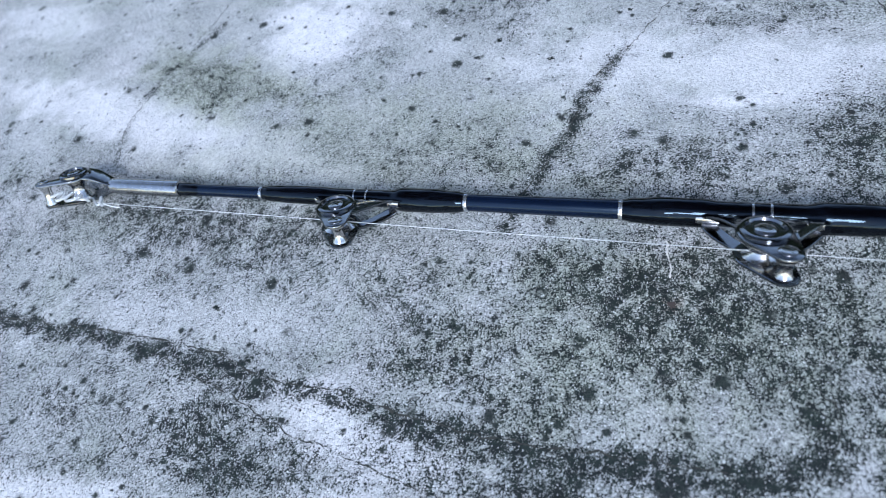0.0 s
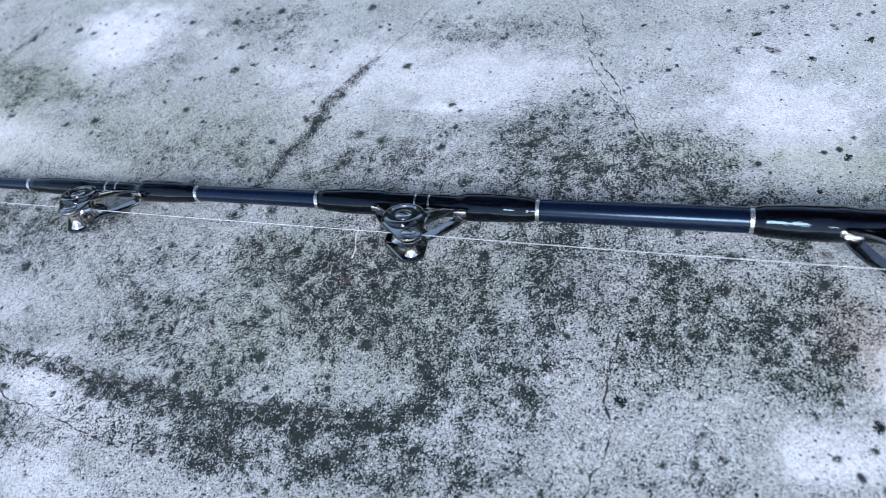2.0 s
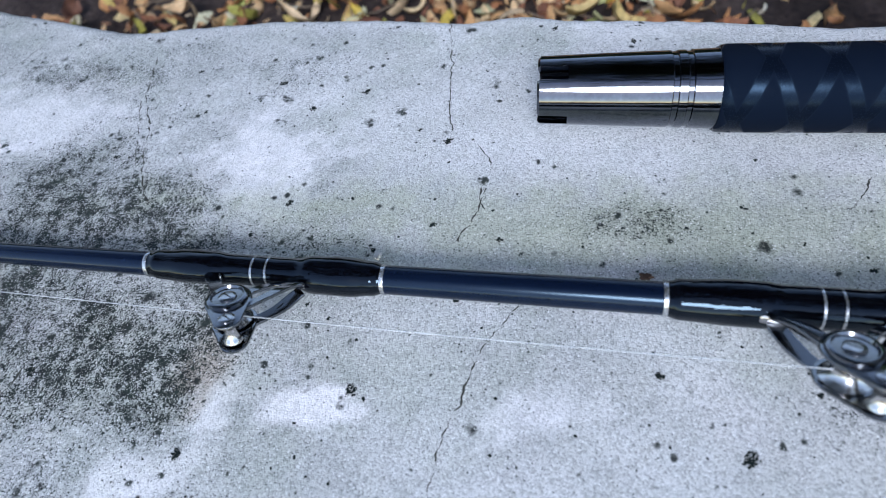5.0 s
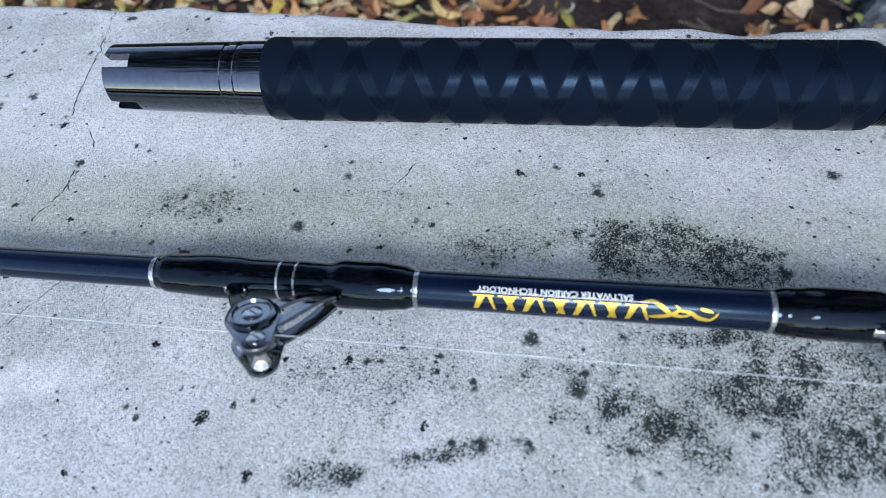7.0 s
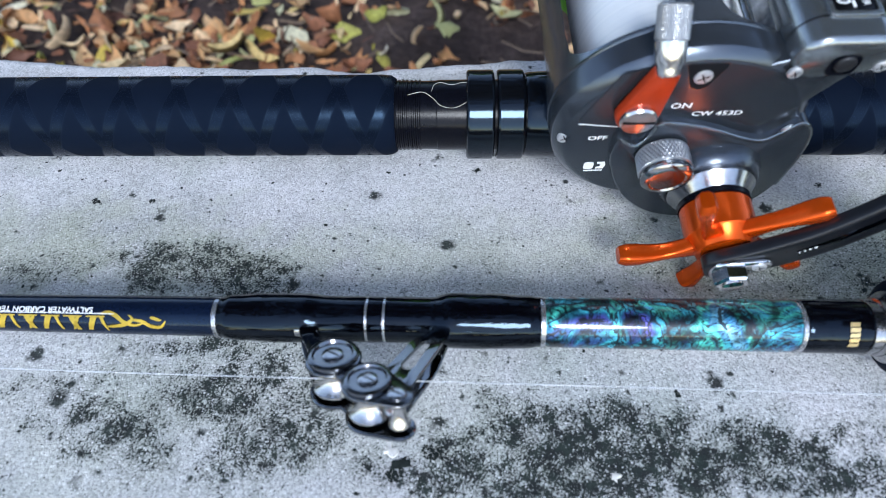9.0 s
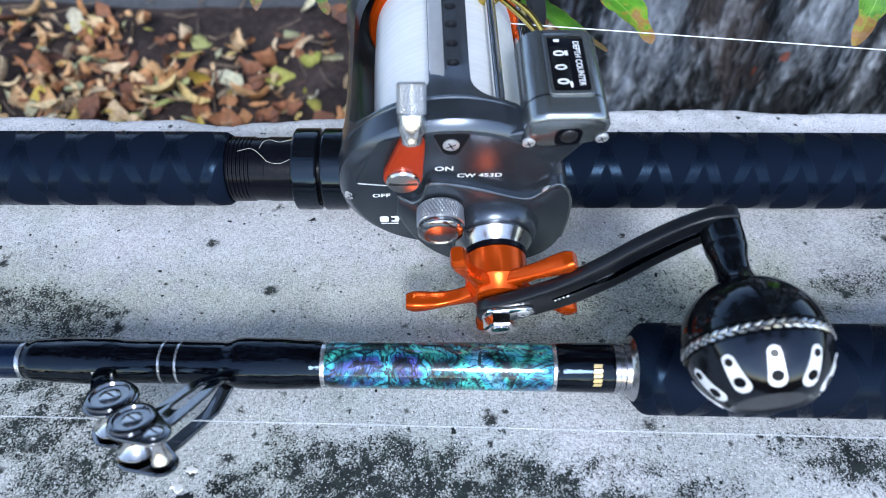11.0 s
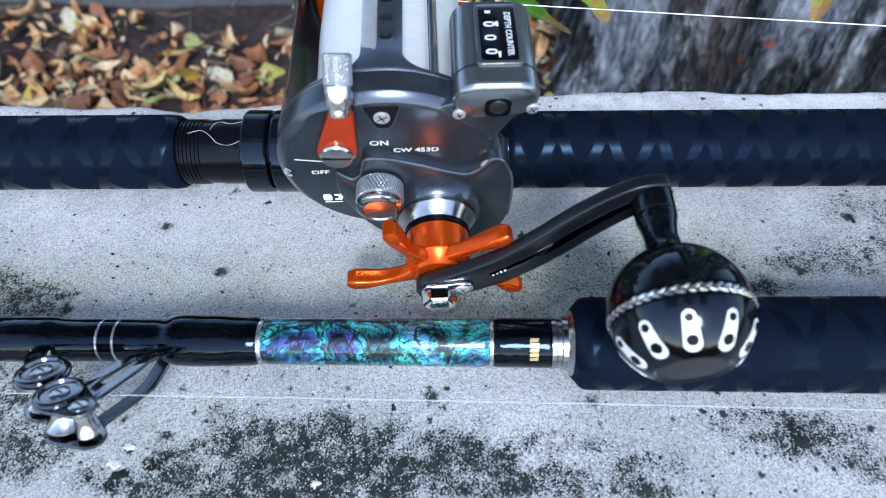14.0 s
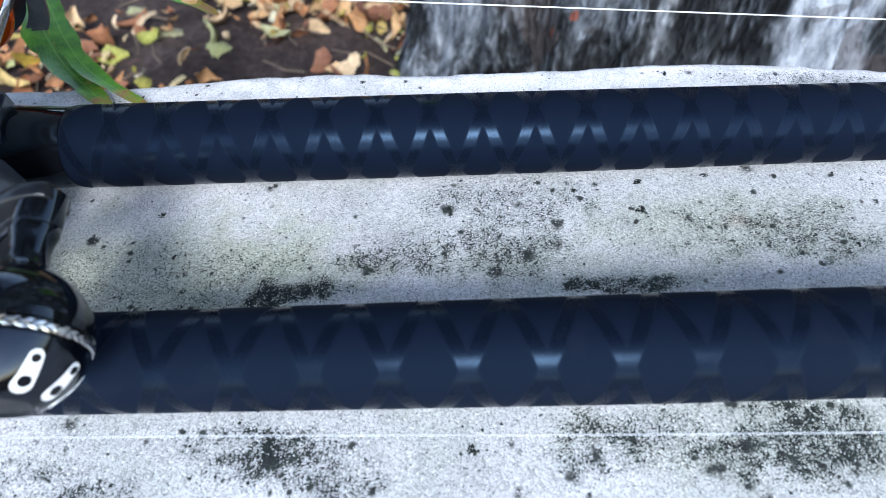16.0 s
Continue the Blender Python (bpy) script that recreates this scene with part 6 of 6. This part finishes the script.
def build_handle():
    path = smooth_path([(10.5, 15.5, 97.6), (18.0, 19.4, 97.6), (30, 25.0, 97.2), (44, 33.0, 96), (58, 43.5, 93.6), (70, 53.5, 90.8), (81, 60.8, 88.4), (90, 64.8, 87), (97.5, 65.8, 86.4)], 5)
    n = len(path)
    wide = [np.interp(i / (n - 1), (0, 0.03, 0.10, 0.3, 0.85, 0.97, 1), (2.5, 6.0, 8.0, 8.8, 8.4, 7.0, 3.6)) for i in range(n)]
    handle = part("handle", sweep(path, wide, 2.8, seg=24, power=7), M_CRANK, reel, "curved black crank handle")
    groove = [Vector(p) + Vector((0, 0, 2.82)) for p in path[int(n * 0.32):int(n * 0.86)]]
    part("groove", sweep(groove, 2.3, 0.12, seg=8, power=4), M_BLACKMETAL, handle, "glossy inset strip")
    bars = bmesh.new()
    for k in range(4):
        x, y = 38.5 + 1.5 * k, 29.6 + 1.0 * k
        slab2d([(x - 0.5, y + 0.7), (x + 0.3, y + 1.2), (x + 0.7, y + 0.1), (x - 0.1, y - 0.4)], 99.15 - 0.14 * k, 99.5 - 0.14 * k, bm=bars)
    part("pale_bars", bars, M_WHITE_PRINT, handle, "small pale mark", smooth=0)
    washer = part("lock_plate", slab2d(discs((18.0, 19.4, 7.2), (27.3, 23.4, 4.2)), 100.2, 101.6, 0.3), M_CHROME, handle, "chrome nut lock plate")
    screw((27.1, 23.4, 101.6), 2.5, washer, flat, label="crosshead steel screw", cross=True)
    part("nut", lathe([(101.4, 6.6), (106.0, 6.6), (106.8, 5.8), (106.8, 0)], 6, "z", (18.0, 19.4, 0)), M_CHROME, washer, "chrome hexagon nut", 20)
    part("spindle", lathe([(106.6, 3.9), (107.3, 3.9), (107.8, 3.0), (107.8, 0)], 24, "z", (18.0, 19.4, 0)), M_ROLLER, washer)


build_handle()

KNOB = (91.6, 65.2)
BALL, BALL_R = 132.4, 22.1


def on_ball(tilt, turn, lift=0.0):
    """A point on the knob: tilt from its equator towards its end, turn about its axis, in radians."""
    r = BALL_R + lift
    return (KNOB[0] + r * math.cos(tilt) * math.cos(turn), KNOB[1] + r * math.cos(tilt) * math.sin(turn), BALL + r * math.sin(tilt))


def build_knob():
    prof = [(84.2, 0.5), (84.2, 6.4), (85, 7.0), (96, 7.0), (96.4, 6.8), (96.8, 6.9), (98.4, 6.9), (100.4, 6.3), (103, 5.7), (106, 5.6), (109, 6.0), (111.4, 7.4), (113.2, 9.6)]
    prof += [(BALL + BALL_R * math.sin(radians(q)), BALL_R * math.cos(radians(q))) for q in range(-58, 0, 4)]
    prof += [(BALL - 0.4, BALL_R - 0.9), (BALL + 3.6, BALL_R - 1.1), (BALL + 3.6, 2)]
    knob = turned_r("handle_knob", prof, KNOB, M_KNOB, "glossy black ball handle knob with silver slots", 96, smooth=30)
    pivot = Matrix.Translation((KNOB[0] * MM, KNOB[1] * MM, 86 * MM))
    knob.matrix_local = pivot @ Matrix.Rotation(radians(-0.5), 4, "X") @ pivot.inverted()
    bowl = [(BALL + 3.2, 6), (BALL + 3.4, BALL_R - 1.0), (BALL + 3.5, BALL_R - 0.6)] + [(BALL + BALL_R * math.sin(radians(q)), BALL_R * math.cos(radians(q))) for q in range(10, 59, 4)]
    bowl += [(BALL + 18.3, 10.4), (BALL + 18.0, 10.0), (BALL + 17.8, 0.2)]
    turned_r("bowl", bowl, KNOB, M_BLACKCHROME, "polished black chrome lower bowl", 96, knob, 30)
    bm = bmesh.new()
    beads = 44
    for row in (-1, 1):
        for k in range(beads):
            turn = math.tau * (k + 0.25 * row) / beads
            at = Vector(on_ball(0.072 + row * 0.030, turn, -0.2)) * MM
            made = bmesh.ops.create_icosphere(bm, subdivisions=1, radius=1.0)["verts"]
            lie = Matrix.Rotation(turn + math.pi / 2, 4, "Z") @ Matrix.Rotation(0.32 * row, 4, "Y") @ Matrix.Diagonal((2.0 * MM, 0.42 * MM, 0.58 * MM, 1))
            bmesh.ops.transform(bm, matrix=Matrix.Translation(at) @ lie, verts=made)
    tagged(part("braided_band", bm, M_SILVER, knob, "silver braided band"), kind="stuff")
    for k in range(10):
        turn = math.tau * (k - 0.05) / 10
        bm = bmesh.new()

        def capsule(a0, a1, k, lift):
            """A drop that widens towards the end of the knob."""
            out = []
            v, w = 0.084 * k, 0.116 * k
            rim = [(a0 - v * math.cos(t), v * math.sin(t)) for t in [-1.57 + 3.14 * j / 8 for j in range(9)]]
            rim += [(a0 + (a1 - a0) * j / 6, v + (w - v) * j / 6) for j in range(1, 6)]
            rim += [(a1 + w * math.cos(t), w * math.sin(t)) for t in [1.57 - 3.14 * j / 8 for j in range(9)]]
            rim += [(a1 - (a1 - a0) * j / 6, -(w - (w - v) * j / 6)) for j in range(1, 6)]
            for tilt, across in rim:
                out.append(on_ball(tilt, turn + across / math.cos(tilt), lift))
            return out

        loops = [[bm.verts.new([c * MM for c in p]) for p in capsule(0.43, 0.79, k, lift)] for k, lift in ((1.06, -0.2), (1.0, 0.14), (0.55, 0.18))]
        for p, q in zip(loops, loops[1:]):
            for j in range(28):
                bm.faces.new((p[j], p[(j + 1) % 28], q[(j + 1) % 28], q[j]))
        top = loops[-1]
        for j in range(4, 18):
            quad = []
            for v in (top[j], top[j + 1], top[(7 - j) % 28], top[(8 - j) % 28]):
                if v not in quad:
                    quad.append(v)
            bm.faces.new(quad)
        slot = part("slot", bm, M_SATIN, knob, "bright machined slot")
        for tilt, w in ((0.45, 0.056), (0.74, 0.078)):
            bm = bmesh.new()
            rim = [bm.verts.new([c * MM for c in on_ball(tilt + w * math.sin(t), turn + w * math.cos(t) / math.cos(tilt), 0.34)]) for t in [math.tau * j / 18 for j in range(18)]]
            low = [bm.verts.new([c * MM for c in on_ball(tilt + w * math.sin(t), turn + w * math.cos(t) / math.cos(tilt), -0.5)]) for t in [math.tau * j / 18 for j in range(18)]]
            for j in range(18):
                bm.faces.new((rim[j], rim[(j + 1) % 18], low[(j + 1) % 18], low[j]))
            bm.faces.new(rim)
            part("hole", bm, M_BLACK, slot, smooth=0)
    part("end_disc", lathe([(BALL + 17.6, 9.9), (BALL + 18.1, 9.9), (BALL + 18.15, 0.1)], 48, "z", (*KNOB, 0)), M_BLACK, knob, "dull black end disc")


build_knob()


def build_counter():
    up = lambda p: (p[0], p[2], p[1])
    outline = subdivided(discs((32.5, 78.6, 8), (47.5, 79.6, 7), (33.0, 80.2, 8.2), (47.0, 80.7, 7.6), seg=36), 1.5)
    body = part("counter", slab2d(outline, 14, 58.0, 2.4), M_COUNTER, reel, "gunmetal depth counter housing")
    part("neck", slab2d(subdivided(discs((16, 62, 12), (34, 71, 9), (44, 74, 5), (30, 52, 6)), 1.5), 42, 55.4, 1.0), M_GUN, body)
    part("seam", slab2d(subdivided(discs((32.5, 78.6, 8.12), (47.5, 79.6, 7.12), (33.0, 80.2, 8.32), (47.0, 80.7, 7.72), seg=36), 1.5), 47.6, 48.2), M_BLACK, body)
    part("display", slab2d(rounded(34.6, 47.4, 21, 47.4, 1.2), 88.4, 89.3, 0.2, place=up), M_BLACK, body, "black counter display")
    bezel = boolean(slab2d(rounded(33.0, 49.0, 19.4, 49.0, 1.8), 88.1, 89.7, 0.2, place=up), [slab2d(rounded(34.5, 47.5, 20.9, 47.5, 1.2), 84, 93, place=up)])
    part("bezel", bezel, M_COUNTER, body)
    part("lettering", print_on("DEPTH COUNTER", 3.1, lambda x, y, h: (44.8 + y, 89.3 + h, 34.2 + 0.86 * x)), M_WHITE_PRINT, body, "white printed lettering", smooth=0)
    window = part("wheel_window", slab2d(rounded(35.2, 41.6, 26.0, 46.6, 1.0), 89.2, 89.36, place=up), M_BLACKMETAL, body, "counter wheel window")
    for k in range(3):
        part("digit", print_on("0", 5.8, lambda x, y, h, k=k: (38.0 + y, 89.36 + h, 29.4 + 6.8 * k + x)), M_WHITE_PRINT, window, "white counter digit", smooth=0)
    bars = bmesh.new()
    slab2d([(40.4, 43.2), (41.4, 43.0), (41.4, 45.6), (40.6, 45.8)], 89.37, 89.5, bm=bars, place=up)
    slab2d([(40.4, 28.2), (41.4, 28.2), (41.4, 30.4), (40.4, 30.4)], 89.37, 89.5, bm=bars, place=up)
    slab2d([(37, 22.4), (39, 22.4), (39, 23.6), (37, 23.6)], 89.3, 89.46, bm=bars, place=up)
    part("pale_bars", bars, M_WHITE_PRINT, body, smooth=0)
    part("button_well", slab2d(rounded(35.4, 44.8, 73.4, 82.0, 2.6), 57.7, 58.2), M_BLACK, body, "square dark button well")
    part("button", slab2d(subdivided(discs((40.1, 78.6, 3.2)), 1), 58.1, 59.0, 0.6), M_GUN_DARK, body, "dark reset button")
    for x, y in ((26.6, 74.6), (52.4, 76.6)):
        screw((x, y, 57.7), 2.3, body, flat, label="crosshead steel screw", cross=True)


build_counter()

face = lambda z: (lambda x, y, h: (x, y, z + h))
for body, size, x, y, z in (("ON", 3.7, -3.2, 57.5, 56.0), ("CW 453D", 3.3, 10.6, 53.0, 56.0), ("OFF", 3.3, -28.2, 40.2, 56.0)):
    part("lettering", print_on(body, size, lambda a, b, h, x=x, y=y, z=z: (x + 1.25 * a, y + b, z + h)), M_WHITE_PRINT, reel, "white printed lettering", smooth=0)
emblem = bmesh.new()
slab2d(rounded(-30.0, -26.2, 20.0, 24.6, 1.2), 56.0, 56.14, bm=emblem)
slab2d([(-25.2, 20.2), (-22.2, 20.2), (-21.6, 22.4), (-22.2, 24.6), (-25.2, 24.6), (-25.0, 23.6), (-23.6, 23.2), (-23.6, 21.6), (-25.0, 21.2)], 56.0, 56.14, bm=emblem)
slab2d([(-29.6, 18.6), (-22.2, 18.6), (-22.2, 19.2), (-29.6, 19.2)], 56.0, 56.14, bm=emblem)
part("emblem", emblem, M_WHITE_PRINT, reel, "small white emblem", smooth=0)
mark = bmesh.new()
slab2d([(-36.6, 49.4), (-22.5, 47.2), (-22.5, 46.8), (-36.8, 49.0)], 56.25, 56.4, bm=mark)
part("index_mark", mark, M_WHITE_PRINT, reel, "thin pale index line", smooth=0)
foot = box(-30, 30, 9, 18, -4, 22)
bmesh.ops.bevel(foot, geom=foot.edges[:], offset=1.5 * MM, segments=2, affect="EDGES")
part("reel_foot", foot, M_GUN, reel, "gunmetal reel foot")

line_b = thing("fishing_line", Matrix.Identity(4), "taut white fishing line leading off the reel", "fishing line", "fishing lines")
part("line", sweep([(932, 97.5, 88), (940, 96, 87), (1329, 76, 60), (1750, 54.4, 30.8)], 0.3, 0.3, seg=8), M_LINE, line_b)


# ---- green leaves hanging over the ledge ----
def blade(path, width, parent, lobes=9.0, seed=0, fold=0.25):
    """A long leaf with a wavy margin, from its stalk to its tip."""
    rng = random.Random(seed)
    pts = smooth_path(path, 12)
    bm = bmesh.new()
    uv = bm.loops.layers.uv.new("leaf")
    rows, n = [], len(pts)
    for i, p in enumerate(pts):
        t = i / (n - 1)
        d = (pts[min(i + 1, n - 1)] - pts[max(i - 1, 0)]).normalized()
        side = d.cross(Vector((0, 0, 1))).normalized()
        top = side.cross(d)
        w = width * (0.06 + math.sin(math.pi * min(1, 0.05 + 0.95 * t)) ** 0.7 * (1 - 0.35 * t)) * (0.86 + 0.30 * abs(math.sin(lobes * math.pi * t)) ** 0.7 + 0.06 * rng.uniform(-1, 1))
        row = []
        for s in (-1, -0.5, 0, 0.5, 1):
            q = p + side * (s * w) + top * (fold * w * abs(s) + 0.12 * w * math.sin(lobes * math.pi * t + 2 * s) * abs(s))
            row.append((bm.verts.new(q * MM), t, 0.5 + 0.5 * s))
        rows.append(row)
    for a, b in zip(rows, rows[1:]):
        for k in range(4):
            quad = (a[k], a[k + 1], b[k + 1], b[k])
            f = bm.faces.new([v for v, _, _ in quad])
            for loop, (_, u, v) in zip(f.loops, quad):
                loop[uv].uv = (u, v)
    return part("leaf", bm, M_LEAF, parent, smooth=80)


branch = thing("leafy_branch", Matrix.Identity(4), "thin branch with long wavy green leaves over the ledge", "branch")
part("twig", sweep(smooth_path([(1330, 420, 420), (1280, 350, 280), (1200, 300, 200), (1000, 310, 145), (905, 292, 120), (820, 360, 150), (700, 380, 140)], 6), 3.0, 3.0, seg=8), M_TWIG, branch, "thin brown twig")
blade([(905, 290, 118), (925, 230, 104), (948, 170, 93), (977, 155, 83), (1001, 138, 74), (1017, 120, 61)], 20.0, branch, 11, 1)
blade([(790, 362, 150), (790, 290, 95), (797, 225, 64), (806, 168, 58)], 9.5, branch, 9, 2)
blade([(815, 361, 151), (820, 290, 98), (832, 210, 66), (847, 158, 60)], 9.5, branch, 9, 3)
blade([(860, 362, 152), (858, 300, 110), (862, 240, 84), (868, 200, 80)], 9.0, branch, 9, 4)
blade([(1200, 290, 200), (1165, 205, 160), (1138, 150, 122), (1129, 128, 90), (1125, 120, 57)], 13.0, branch, 8, 5)
blade([(1190, 300, 200), (1150, 210, 140), (1128, 160, 104), (1117, 140, 78)], 12.0, branch, 8, 15)
blade([(905, 292, 120), (925, 240, 88), (950, 198, 60), (982, 176, 42), (1011, 169, 27)], 12.5, branch, 9, 6)
fallen = thing("fallen_leaf_sprig", Matrix.Identity(4), "long green leaf with browned tip lying on the ledge", "leaf")
blade([(868, 262, 22), (892, 205, 16), (918, 160, 9), (957, 116, 5)], 11.5, fallen, 5, 7, 0.15)
blade([(880, 250, 26), (905, 198, 20), (935, 150, 11), (978, 116, 5)], 7.0, fallen, 5, 8, 0.15)
